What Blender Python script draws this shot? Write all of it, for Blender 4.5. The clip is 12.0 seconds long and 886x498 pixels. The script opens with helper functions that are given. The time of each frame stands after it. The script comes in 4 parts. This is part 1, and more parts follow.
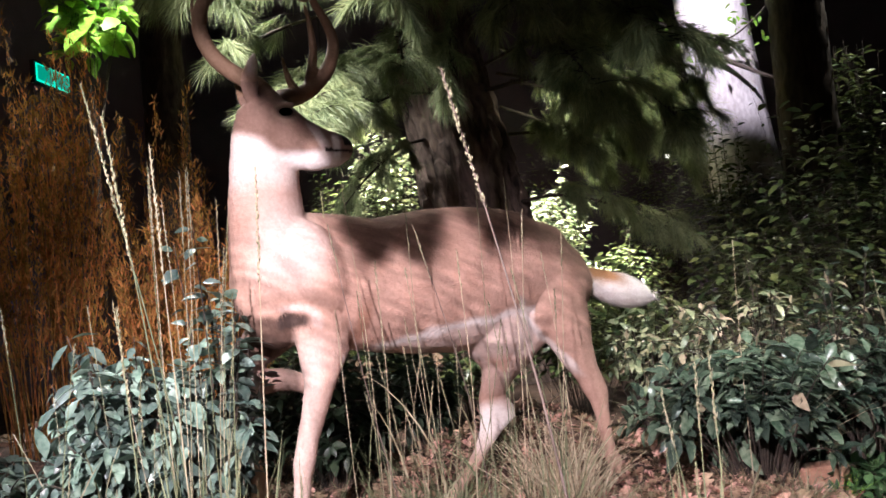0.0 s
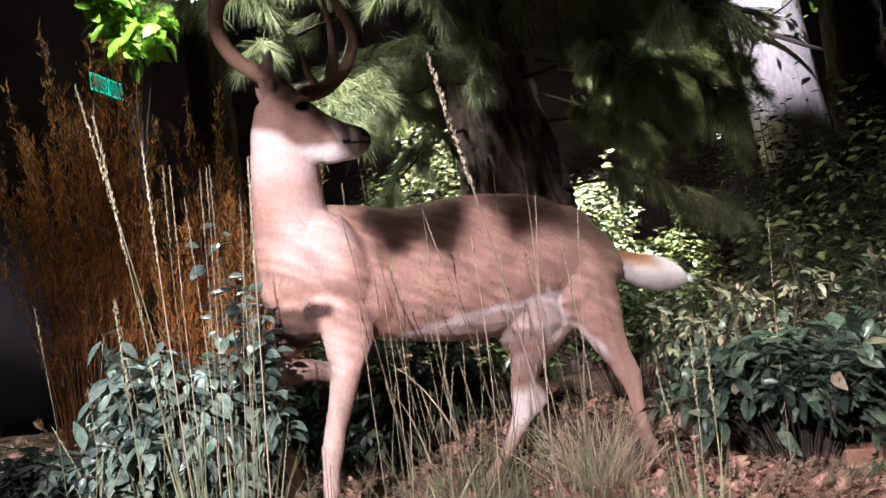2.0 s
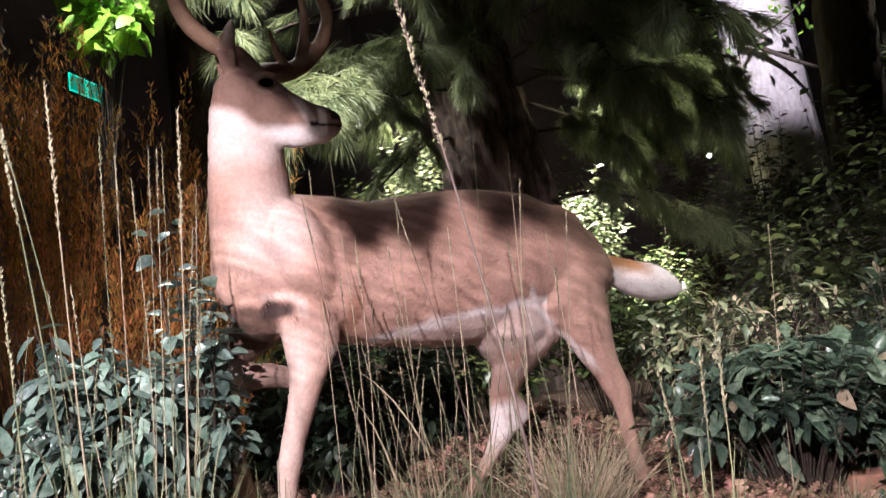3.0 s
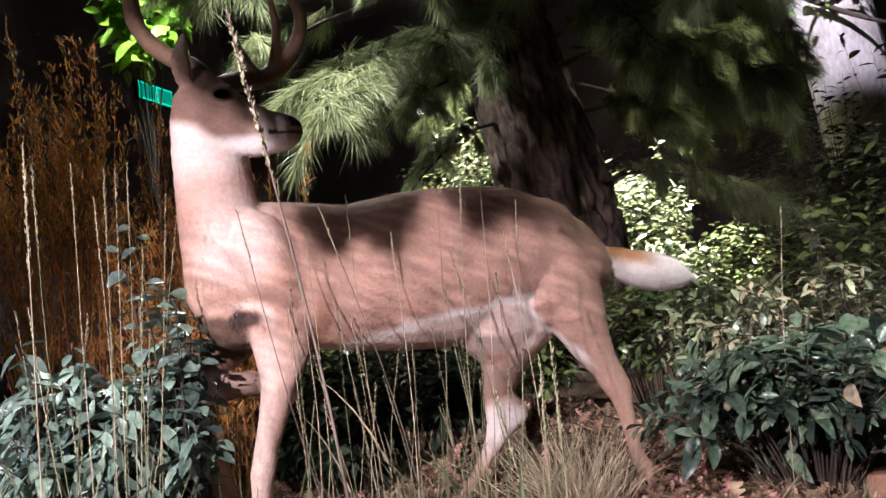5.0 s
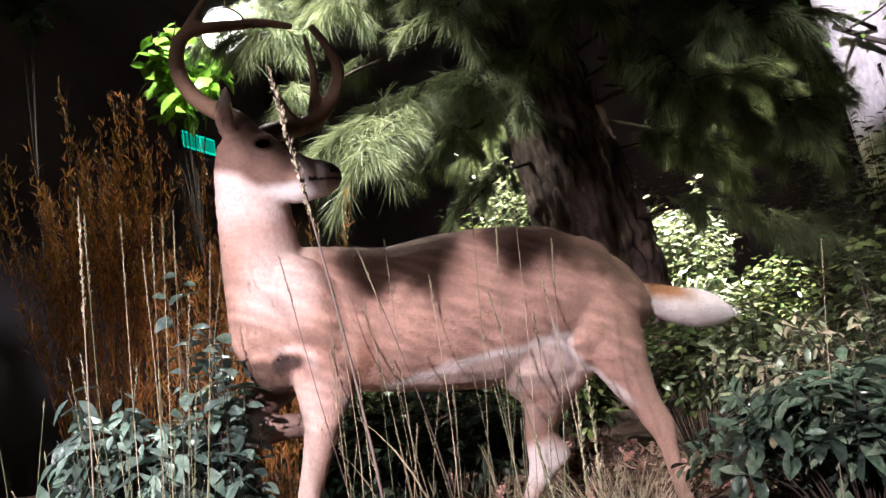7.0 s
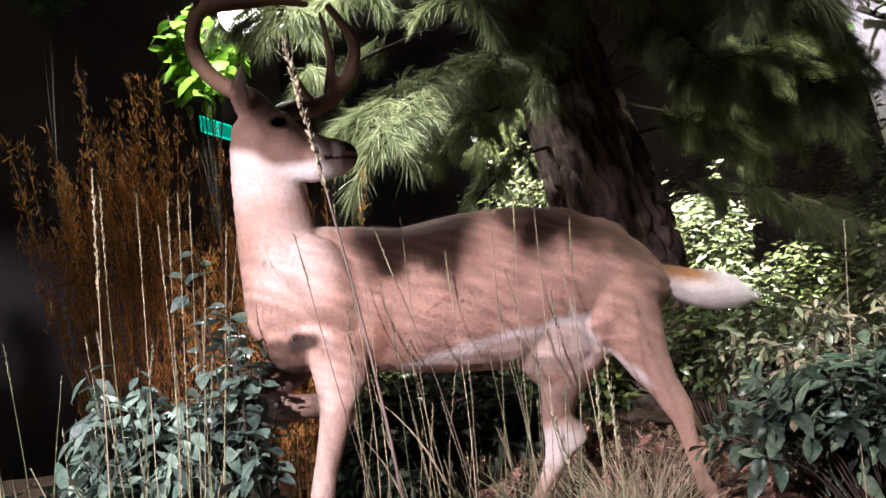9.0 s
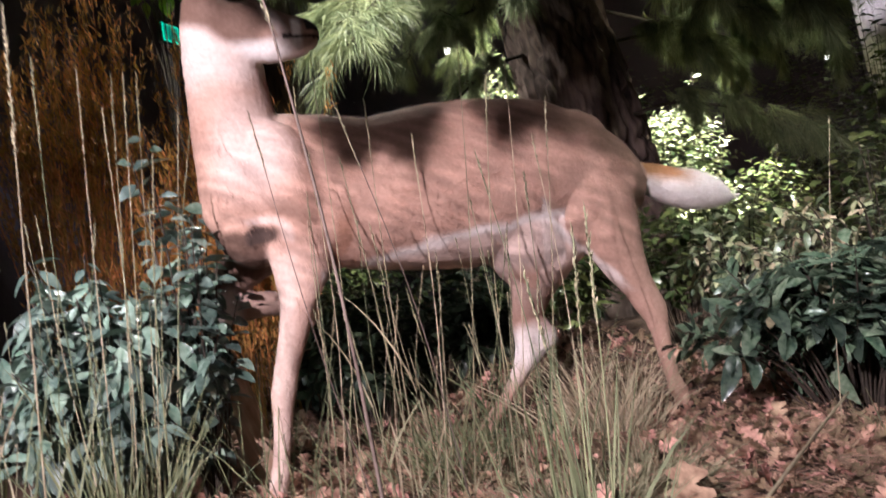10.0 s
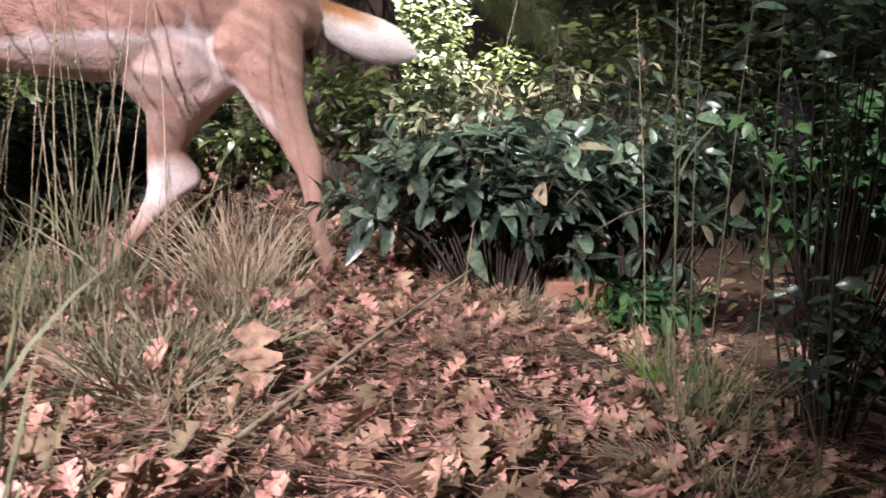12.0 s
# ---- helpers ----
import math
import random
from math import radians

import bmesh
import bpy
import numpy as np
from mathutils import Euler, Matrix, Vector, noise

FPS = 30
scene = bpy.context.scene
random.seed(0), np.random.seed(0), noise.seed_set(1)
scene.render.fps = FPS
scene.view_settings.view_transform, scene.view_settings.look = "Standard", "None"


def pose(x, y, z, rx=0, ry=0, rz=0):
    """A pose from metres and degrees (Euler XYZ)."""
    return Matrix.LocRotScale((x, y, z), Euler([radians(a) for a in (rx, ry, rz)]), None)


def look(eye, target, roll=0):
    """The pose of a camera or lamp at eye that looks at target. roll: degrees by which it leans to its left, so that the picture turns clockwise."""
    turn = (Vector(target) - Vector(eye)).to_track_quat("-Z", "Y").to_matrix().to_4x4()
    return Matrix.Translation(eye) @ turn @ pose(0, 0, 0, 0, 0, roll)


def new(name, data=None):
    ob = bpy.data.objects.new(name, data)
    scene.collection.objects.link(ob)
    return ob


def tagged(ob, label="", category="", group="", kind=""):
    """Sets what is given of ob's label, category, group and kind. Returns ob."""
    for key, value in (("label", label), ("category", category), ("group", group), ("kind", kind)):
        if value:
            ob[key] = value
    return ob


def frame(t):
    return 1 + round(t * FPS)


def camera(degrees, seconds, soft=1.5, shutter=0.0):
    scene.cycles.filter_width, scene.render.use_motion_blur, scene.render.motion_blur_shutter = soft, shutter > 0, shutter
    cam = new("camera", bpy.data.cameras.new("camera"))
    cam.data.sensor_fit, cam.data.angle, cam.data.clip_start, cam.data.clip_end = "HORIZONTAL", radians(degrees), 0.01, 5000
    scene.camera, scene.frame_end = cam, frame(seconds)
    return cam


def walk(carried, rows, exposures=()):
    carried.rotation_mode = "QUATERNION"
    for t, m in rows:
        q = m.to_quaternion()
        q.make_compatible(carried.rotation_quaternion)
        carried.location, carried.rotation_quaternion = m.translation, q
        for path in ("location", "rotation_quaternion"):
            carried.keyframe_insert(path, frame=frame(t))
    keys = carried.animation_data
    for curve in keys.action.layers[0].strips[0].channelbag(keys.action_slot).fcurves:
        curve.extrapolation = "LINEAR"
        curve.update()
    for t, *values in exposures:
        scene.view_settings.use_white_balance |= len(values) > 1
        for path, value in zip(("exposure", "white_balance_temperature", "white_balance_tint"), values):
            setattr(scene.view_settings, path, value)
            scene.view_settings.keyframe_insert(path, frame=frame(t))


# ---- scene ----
cam = camera(56.9, 12.0, shutter=0.25)
PATH = [
    (0, (0.335, 0.069, 0.752), (0.121, 2.055, 0.86), -5.5),
    (0.5, (0.347, 0.056, 0.744), (0.042, 2.029, 0.869), -6.9),
    (1, (0.354, 0.053, 0.739), (0.016, 2.019, 0.877), -7.4),
    (1.5, (0.409, 0.071, 0.727), (0.05, 2.034, 0.855), -7.5),
    (2, (0.445, 0.079, 0.725), (0.089, 2.044, 0.83), -7.2),
    (2.5, (0.427, 0.167, 0.692), (0.067, 2.129, 0.827), -6.5),
    (3, (0.431, 0.303, 0.667), (0.112, 2.271, 0.817), -5.9),
    (4.8, (0.768, 0.431, 0.678), (0.231, 2.353, 0.812), -7.7),
    (5, (0.768, 0.431, 0.683), (0.216, 2.349, 0.817), -7.9),
    (5.5, (0.78, 0.412, 0.695), (0.194, 2.312, 0.907), -8.8),
    (6, (0.782, 0.422, 0.687), (0.177, 2.315, 0.912), -9.0),
    (6.5, (0.784, 0.412, 0.684), (0.168, 2.3, 0.923), -9.2),
    (7, (0.781, 0.404, 0.684), (0.155, 2.288, 0.927), -8.9),
    (9, (0.773, 0.422, 0.665), (0.103, 2.294, 0.884), -8.6),
    (9.5, (0.791, 0.442, 0.645), (0.101, 2.311, 0.823), -9.1),
    (10, (0.732, 0.539, 0.584), (0.095, 2.435, 0.611), -8.2),
    (10.5, (0.701, 0.656, 0.533), (0.254, 2.596, 0.34), -4.4),
    (11, (0.703, 0.703, 0.529), (0.463, 2.664, 0.223), -1.8),
    (11.5, (0.864, 0.757, 0.511), (0.706, 2.729, 0.216), -1.3),
    (12, (0.983, 0.822, 0.495), (0.905, 2.792, 0.159), 0.8),
]
walk(cam, [(t, look(eye, target, roll)) for t, eye, target, roll in PATH],
     [(0, 0.2, 6300, 14), (0.5, -0.03, 6300, 14), (10.5, -0.05, 6300, 14), (11.2, 0.0, 6300, 14), (12, 0.38, 6300, 14)])


# ---- light of the hall ----
world = bpy.data.worlds.new("hall_dark")
world.use_nodes = True
world.node_tree.nodes["Background"].inputs[0].default_value = (0.42, 0.34, 0.40, 1)
world.node_tree.nodes["Background"].inputs[1].default_value = 0.27
scene.world = world
scene.view_settings.exposure = 0.0


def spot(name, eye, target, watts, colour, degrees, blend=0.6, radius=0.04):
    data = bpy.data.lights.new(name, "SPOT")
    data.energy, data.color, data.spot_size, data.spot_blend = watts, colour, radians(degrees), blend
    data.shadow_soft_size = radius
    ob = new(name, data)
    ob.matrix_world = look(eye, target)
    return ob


KEY = Vector((-0.18, -0.48, 1.80))
spot("key_spot", KEY, (0.0, 2.5, 0.30), 840, (1.0, 0.87, 0.91), 55, 0.6, 0.02)
# second spot is a weak wide fill, added to lift the buck's shadows
spot("fill_spot", (-1.5, -0.6, 3.2), (0.2, 2.6, 0.4), 110, (1.0, 0.88, 0.86), 54, 0.8, 0.12)
spot("left_spot", (-1.3, 0.3, 2.9), (-0.84, 2.3, 0.38), 430, (0.92, 1.0, 1.0), 23, 0.9, 0.02)
spot("right_spot", (1.9, 1.7, 3.6), (1.45, 3.9, 0.60), 720, (0.98, 1.0, 0.93), 52, 0.9, 0.015)
spot("pine_spot", (2.5, 4.3, 3.3), (0.95, 6.3, 1.75), 900, (1.0, 1.0, 0.74), 34, 0.9, 0.02)
spot("bough_spot", (-1.3, 2.9, 3.7), (-0.70, 4.1, 1.75), 1400, (1.0, 1.0, 0.90), 36, 0.8, 0.03)
spot("leaf_spot", (-1.72, 4.40, 3.3), (-1.75, 4.45, 1.5), 400, (0.98, 1.0, 0.90), 140, 0.5, 0.05)
spot("corner_spot", (2.95, 6.7, 4.5), (3.05, 7.1, 2.4), 420, (1.0, 1.0, 0.86), 22, 0.6, 0.03)
spot("trunk_spot", (1.2, 5.4, 4.6), (2.3, 8.0, 2.6), 1300, (0.92, 0.87, 1.0), 24, 0.6, 0.03)
spot("glade_spot", (0.9, 6.9, 4.4), (0.56, 8.2, 1.25), 20000, (1.0, 1.0, 0.84), 34, 0.7, 0.05)
spot("glade_spot", (-1.2, 6.9, 4.4), (-1.02, 8.1, 2.0), 9000, (1.0, 1.0, 0.80), 36, 0.7, 0.05)

# ---- materials ----


def material(name, light, dark, grain=60.0, broad=6.0, rough=0.7, bump=0.3, thin=0.0, vary=0.25, metal=0.0, stretch=(1, 1, 1), attr="", spec=0.4):
    """Two colours mixed by a broad and a fine noise, varied from piece to piece, with fine relief."""
    m = bpy.data.materials.new(name)
    m.use_nodes = True
    nt = m.node_tree
    nodes, link = nt.nodes, nt.links.new
    bsdf, out = nodes["Principled BSDF"], nodes["Material Output"]
    bsdf.inputs["Roughness"].default_value, bsdf.inputs["Metallic"].default_value = rough, metal
    bsdf.inputs["Specular IOR Level"].default_value = spec
    tex = nodes.new("ShaderNodeTexCoord")
    mapping = nodes.new("ShaderNodeMapping")
    mapping.inputs["Scale"].default_value = stretch
    link(tex.outputs["Object"], mapping.inputs[0])
    fine, wide = nodes.new("ShaderNodeTexNoise"), nodes.new("ShaderNodeTexNoise")
    fine.inputs["Scale"].default_value, wide.inputs["Scale"].default_value = grain, broad
    fine.inputs["Detail"].default_value = 5
    for n in (fine, wide):
        link(mapping.outputs[0], n.inputs["Vector"])
    add = nodes.new("ShaderNodeMath")
    add.operation = "MULTIPLY_ADD"
    add.inputs[1].default_value = 0.5
    half = nodes.new("ShaderNodeMath")
    half.operation = "MULTIPLY"
    half.inputs[1].default_value = 0.5
    link(fine.outputs[0], half.inputs[0])
    link(wide.outputs[0], add.inputs[0])
    link(half.outputs[0], add.inputs[2])
    ramp = nodes.new("ShaderNodeValToRGB")
    ramp.color_ramp.elements[0].position, ramp.color_ramp.elements[1].position = 0.36, 0.64
    ramp.color_ramp.elements[0].color, ramp.color_ramp.elements[1].color = (*dark, 1), (*light, 1)
    link(add.outputs[0], ramp.inputs[0])
    colour = ramp.outputs[0]
    if attr:
        got = nodes.new("ShaderNodeAttribute")
        got.attribute_name = attr
        mul = nodes.new("ShaderNodeMixRGB")
        mul.blend_type = "MULTIPLY"
        mul.inputs[0].default_value = 1
        link(got.outputs["Color"], mul.inputs[1])
        link(colour, mul.inputs[2])
        colour = mul.outputs[0]
    if vary:
        info, geo, sm = nodes.new("ShaderNodeObjectInfo"), nodes.new("ShaderNodeNewGeometry"), nodes.new("ShaderNodeMath")
        sm.operation = "ADD"
        link(info.outputs["Random"], sm.inputs[0])
        link(geo.outputs["Random Per Island"], sm.inputs[1])
        wrap = nodes.new("ShaderNodeMath")
        wrap.operation = "FRACT"
        link(sm.outputs[0], wrap.inputs[0])
        rng = nodes.new("ShaderNodeMapRange")
        rng.inputs[3].default_value, rng.inputs[4].default_value = 1 - vary, 1 + vary
        link(wrap.outputs[0], rng.inputs[0])
        hsv = nodes.new("ShaderNodeHueSaturation")
        link(rng.outputs[0], hsv.inputs["Value"])
        hue = nodes.new("ShaderNodeMapRange")
        hue.inputs[3].default_value, hue.inputs[4].default_value = 0.5 + vary * 0.06, 0.5 - vary * 0.06
        link(wrap.outputs[0], hue.inputs[0])
        link(hue.outputs[0], hsv.inputs["Hue"])
        link(colour, hsv.inputs["Color"])
        colour = hsv.outputs[0]
    link(colour, bsdf.inputs["Base Color"])
    if bump:
        b = nodes.new("ShaderNodeBump")
        b.inputs["Strength"].default_value, b.inputs["Distance"].default_value = bump, 0.01
        link(fine.outputs[0], b.inputs["Height"])
        link(b.outputs[0], bsdf.inputs["Normal"])
    if thin:
        tr, mix = nodes.new("ShaderNodeBsdfTranslucent"), nodes.new("ShaderNodeMixShader")
        mix.inputs[0].default_value = thin
        link(colour, tr.inputs[0])
        link(bsdf.outputs[0], mix.inputs[1])
        link(tr.outputs[0], mix.inputs[2])
        link(mix.outputs[0], out.inputs["Surface"])
    return m


def glow(name, colour, strength):
    m = bpy.data.materials.new(name)
    m.use_nodes = True
    bsdf = m.node_tree.nodes["Principled BSDF"]
    bsdf.inputs["Base Color"].default_value = (*colour, 1)
    bsdf.inputs["Emission Color"].default_value = (*colour, 1)
    bsdf.inputs["Emission Strength"].default_value = strength
    return m


FUR = material("deer_fur", (1.0, 1.0, 1.0), (0.78, 0.74, 0.72), 90, 9, 0.75, 0.25, 0, 0, attr="coat", spec=0.25)
BARK = material("pine_bark", (0.27, 0.19, 0.16), (0.03, 0.021, 0.019), 17, 7, 0.9, 1.0, 0, 0, stretch=(1, 1, 0.35))
PALE_BARK = material("pale_bark", (0.62, 0.58, 0.58), (0.36, 0.32, 0.31), 34, 4, 0.85, 0.6, 0, 0, stretch=(1, 1, 0.5))
DARK_BARK = material("dark_bark", (0.09, 0.065, 0.05), (0.03, 0.022, 0.02), 30, 5, 0.9, 0.7, 0, 0, stretch=(1, 1, 0.3))
TWIG = material("twig_bark", (0.075, 0.055, 0.042), (0.028, 0.022, 0.018), 80, 12, 0.85, 0.4, 0, 0.2)
NEEDLE = material("pine_needles", (0.34, 0.37, 0.20), (0.13, 0.17, 0.08), 50, 5, 0.5, 0, 0.3, 0.35)
BLUE_LEAF = material("bluish_leaf", (0.19, 0.25, 0.21), (0.06, 0.105, 0.085), 70, 18, 0.3, 0.25, 0.12, 0.6)
GREEN_LEAF = material("green_leaf", (0.07, 0.14, 0.055), (0.03, 0.075, 0.03), 70, 18, 0.38, 0.25, 0.12, 0.4)
LIME_LEAF = material("lime_leaf", (0.24, 0.42, 0.06), (0.12, 0.28, 0.03), 60, 15, 0.45, 0.2, 0.4, 0.25)
SPRAY_LEAF = material("dark_bluish_leaf", (0.13, 0.18, 0.125), (0.028, 0.055, 0.038), 70, 18, 0.25, 0.2, 0.12, 0.75, spec=0.7)
# leaf colour darkened to stand for the shade behind the buck
DARKENED_LEAF = material("darkened_green_leaf", (0.035, 0.055, 0.03), (0.014, 0.026, 0.014), 60, 12, 0.45, 0.2, 0.1, 0.4)
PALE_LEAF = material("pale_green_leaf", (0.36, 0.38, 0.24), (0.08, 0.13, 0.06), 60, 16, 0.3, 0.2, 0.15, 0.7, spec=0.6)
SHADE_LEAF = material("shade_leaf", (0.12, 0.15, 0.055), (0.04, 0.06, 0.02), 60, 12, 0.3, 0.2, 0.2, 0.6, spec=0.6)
OAK_LEAF = material("dry_oak_leaf", (0.54, 0.37, 0.255), (0.15, 0.078, 0.05), 60, 14, 0.7, 0.35, 0.1, 0.65)
SOIL = material("litter_soil", (0.13, 0.075, 0.052), (0.04, 0.023, 0.018), 55, 5, 0.95, 0.9, 0, 0)
STRAW = material("dry_straw", (0.46, 0.40, 0.27), (0.24, 0.20, 0.13), 40, 8, 0.8, 0, 0.15, 0.35)
LITTER = material("needle_litter", (0.36, 0.24, 0.17), (0.14, 0.085, 0.06), 40, 8, 0.85, 0, 0.05, 0.4)
DRY = material("bleached_straw", (0.64, 0.56, 0.40), (0.32, 0.26, 0.17), 40, 8, 0.8, 0, 0.15, 0.35)
GOLD = material("golden_grass", (0.57, 0.29, 0.075), (0.12, 0.05, 0.014), 40, 5, 0.8, 0, 0.2, 0.45)
BLADE = material("green_grass", (0.24, 0.26, 0.145), (0.12, 0.145, 0.075), 40, 8, 0.6, 0, 0.2, 0.3)
DULL_GRASS = material("dull_bent_grass", (0.33, 0.31, 0.20), (0.15, 0.15, 0.08), 40, 8, 0.7, 0, 0.15, 0.45)
SEED = material("grass_seed_head", (0.42, 0.38, 0.25), (0.22, 0.20, 0.12), 90, 14, 0.8, 0.3, 0.1, 0.25)
DARK_STEM = material("dark_stem", (0.16, 0.12, 0.10), (0.07, 0.05, 0.04), 90, 14, 0.8, 0.3, 0, 0.2)
WALL = material("dark_wall_paint", (0.11, 0.09, 0.12), (0.08, 0.068, 0.09), 40, 3, 0.9, 0.1, 0, 0)
CLAY = material("orange_clay", (0.50, 0.28, 0.19), (0.36, 0.19, 0.13), 50, 8, 0.8, 0.2, 0, 0)
WOOD = material("split_wood", (0.62, 0.47, 0.36), (0.24, 0.15, 0.10), 40, 6, 0.85, 0.7, 0, 0, stretch=(1, 1, 0.3))
EYE_GLASS = material("glass_eye", (0.012, 0.009, 0.008), (0.008, 0.006, 0.006), 20, 4, 0.08, 0, 0, 0)
SIGN_GREEN = glow("sign_green", (0.0, 0.30, 0.20), 0.9)
SIGN_EDGE = glow("sign_edge", (0.0, 0.75, 0.48), 1.2)
LAMP_WHITE = glow("lamp_white", (1.0, 0.97, 0.9), 9.0)
METAL = material("black_metal", (0.03, 0.03, 0.035), (0.02, 0.02, 0.022), 60, 6, 0.5, 0.05, 0, 0, metal=0.6)

# ---- mesh helpers ----


class Build:
    """Collects vertices and faces of one mesh."""

    def __init__(self):
        self.v, self.f, self.m = [], [], []

    def add(self, verts, faces, slot=0):
        k = len(self.v)
        self.v.extend(tuple(p) for p in verts)
        self.f.extend(tuple(i + k for i in f) for f in faces)
        self.m.extend([slot] * len(faces))

    def mesh(self, name, mats, smooth=True):
        me = bpy.data.meshes.new(name)
        me.from_pydata(self.v, [], self.f)
        for mt in mats:
            me.materials.append(mt)
        me.polygons.foreach_set("material_index", self.m)
        me.polygons.foreach_set("use_smooth", [smooth] * len(self.f))
        me.update()
        return me


def part(name, b, mats, parent=None, label="", smooth=True):
    me = b.mesh(name, mats if isinstance(mats, (list, tuple)) else [mats], smooth) if isinstance(b, Build) else b
    ob = new(name, me)
    if parent:
        ob.parent = parent
    return tagged(ob, label)


def thing(name, at, label, category, group="", kind=""):
    ob = new(name)
    ob.location = at
    ob.empty_display_size = 0.1
    return tagged(ob, label, category, group, kind)


def rings(b, rows, n=20, slot=0):
    """rows of (centre, half axis a, half axis b) as vectors, lofted and capped."""
    verts, faces = [], []
    for c, a, e in rows:
        for i in range(n):
            q = math.tau * i / n
            verts.append(c + a * math.cos(q) + e * math.sin(q))
    for j in range(len(rows) - 1):
        for i in range(n):
            k = (i + 1) % n
            faces.append((j * n + i, j * n + k, j * n + n + k, j * n + n + i))
    faces.append(tuple(reversed(range(n))))
    faces.append(tuple(range(len(verts) - n, len(verts))))
    b.add(verts, faces, slot)


def tube(b, pts, radii, n=6, slot=0):
    rows = []
    pts = [Vector(p) for p in pts]
    side = None
    for i, p in enumerate(pts):
        way = (pts[min(i + 1, len(pts) - 1)] - pts[max(i - 1, 0)]).normalized()
        if side is None:
            side = way.orthogonal()
        side = side - way * side.dot(way)
        side = side.normalized() if side.length > 1e-6 else way.orthogonal().normalized()
        rows.append((p, side * radii[i], way.cross(side) * radii[i]))
    rings(b, rows, n, slot)


def curve_points(pts, n):
    """n + 1 points on a smooth curve through pts."""
    pts = [Vector(p) for p in pts]
    out = []
    for k in range(n + 1):
        q = k / n * (len(pts) - 1)
        i = min(int(q), len(pts) - 2)
        t = q - i
        p0, p1, p2, p3 = pts[max(i - 1, 0)], pts[i], pts[i + 1], pts[min(i + 2, len(pts) - 1)]
        out.append(0.5 * ((2 * p1) + (p2 - p0) * t + (2 * p0 - 5 * p1 + 4 * p2 - p3) * t * t + (3 * p1 - p0 - 3 * p2 + p3) * t ** 3))
    return out


def blade(b, base, way, length, width, sag=0.2, steps=3, slot=0, rng=random):
    """A thin tapering strip that bends over."""
    way = Vector(way).normalized()
    side = way.cross(Vector((rng.uniform(-1, 1), rng.uniform(-1, 1), 0.2))).normalized()
    fall = Vector((way.x, way.y, 0)) * sag + Vector((0, 0, -sag * 0.6))
    verts, faces = [], []
    for i in range(steps):
        t = i / steps
        c = Vector(base) + way * length * t + fall * length * t * t
        w = width * (1 - 0.7 * t) * 0.5
        verts += [c - side * w, c + side * w]
    verts.append(Vector(base) + way * length + fall * length)
    for i in range(steps - 1):
        faces.append((2 * i, 2 * i + 1, 2 * i + 3, 2 * i + 2))
    k = 2 * (steps - 1)
    faces.append((k, k + 1, k + 2))
    b.add(verts, faces, slot)


def leaf_form(length=0.05, width=0.026, fold=0.25, curl=0.2):
    """Vertices and faces of a pointed leaf along +x, folded at its midrib."""
    xs = (0, 0.18, 0.42, 0.68, 0.88, 1.0)
    ws = (0.05, 0.62, 1.0, 0.8, 0.38, 0.0)
    v, f = [], []
    for x, w in zip(xs, ws):
        z = -curl * length * x * x
        v += [(x * length, -w * width / 2, z + fold * w * width / 2), (x * length, 0, z), (x * length, w * width / 2, z + fold * w * width / 2)]
    for i in range(len(xs) - 1):
        k = 3 * i
        f += [(k, k + 3, k + 4, k + 1), (k + 1, k + 4, k + 5, k + 2)]
    return v, f


def oak_form(length=0.10, lobes=4, seed=0, steps=4):
    """A dry leaf with deep rounded lobes that point forward, curled along its length."""
    r = random.Random(seed)
    n = lobes * steps
    v, f = [], []
    cup, bend, twist = r.uniform(-0.2, 0.8), r.uniform(-0.5, 0.8), r.uniform(-0.5, 0.5)
    for i in range(n + 1):
        t = i / n
        env = (0.10 + 0.90 * math.sin(math.pi * min(1, t * 0.80 + 0.06))) * 0.30
        wave = (0.5 - 0.5 * math.cos(t * lobes * math.tau)) ** 0.75
        if i == n:
            wave = 0.1
        z = bend * t * t * 0.3
        row = []
        for sgn in (-1, 1):
            w = env * (0.20 + 0.85 * wave * r.uniform(0.8, 1.12)) + 0.008
            lean = 0.10 * wave * (1 - t)
            lift = z + (cup * abs(w) + twist * sgn * w) * (0.6 + 0.6 * t)
            row.append(((t * 0.94 + lean) * length, sgn * w * length, lift * length))
        v += [row[0], (t * length, 0, z * length), row[1]]
    for i in range(n):
        k = 3 * i
        f += [(k, k + 3, k + 4, k + 1), (k + 1, k + 4, k + 5, k + 2)]
    return v, f


def put_form(b, form, m, slot=0):
    b.add([m @ Vector(p) for p in form[0]], form[1], slot)


def smooth_step(a, c, x):
    t = min(1, max(0, (x - a) / (c - a)))
    return t * t * (3 - 2 * t)


def ground_height(x, y):
    h = 0.02 - 0.20 * smooth_step(0.85, 1.7, x) - 0.10 * smooth_step(1.7, 0.9, y)
    h += 0.28 * smooth_step(-0.85, -1.7, x) * smooth_step(2.3, 3.1, y) * smooth_step(5.0, 3.4, y)
    h += 0.22 * math.exp(-((x - 0.24) / 0.34) ** 2 - ((y - 3.45) / 0.28) ** 2)
    h += 0.025 * noise.noise((x * 2.2, y * 2.2, 0)) + 0.012 * noise.noise((x * 7, y * 7, 3))
    return h


# ---- hall ----


def box(b, x0, x1, y0, y1, z0, z1, slot=0):
    v = [(x, y, z) for x in (x0, x1) for y in (y0, y1) for z in (z0, z1)]
    b.add(v, [(0, 1, 3, 2), (4, 6, 7, 5), (0, 4, 5, 1), (2, 3, 7, 6), (0, 2, 6, 4), (1, 5, 7, 3)], slot)


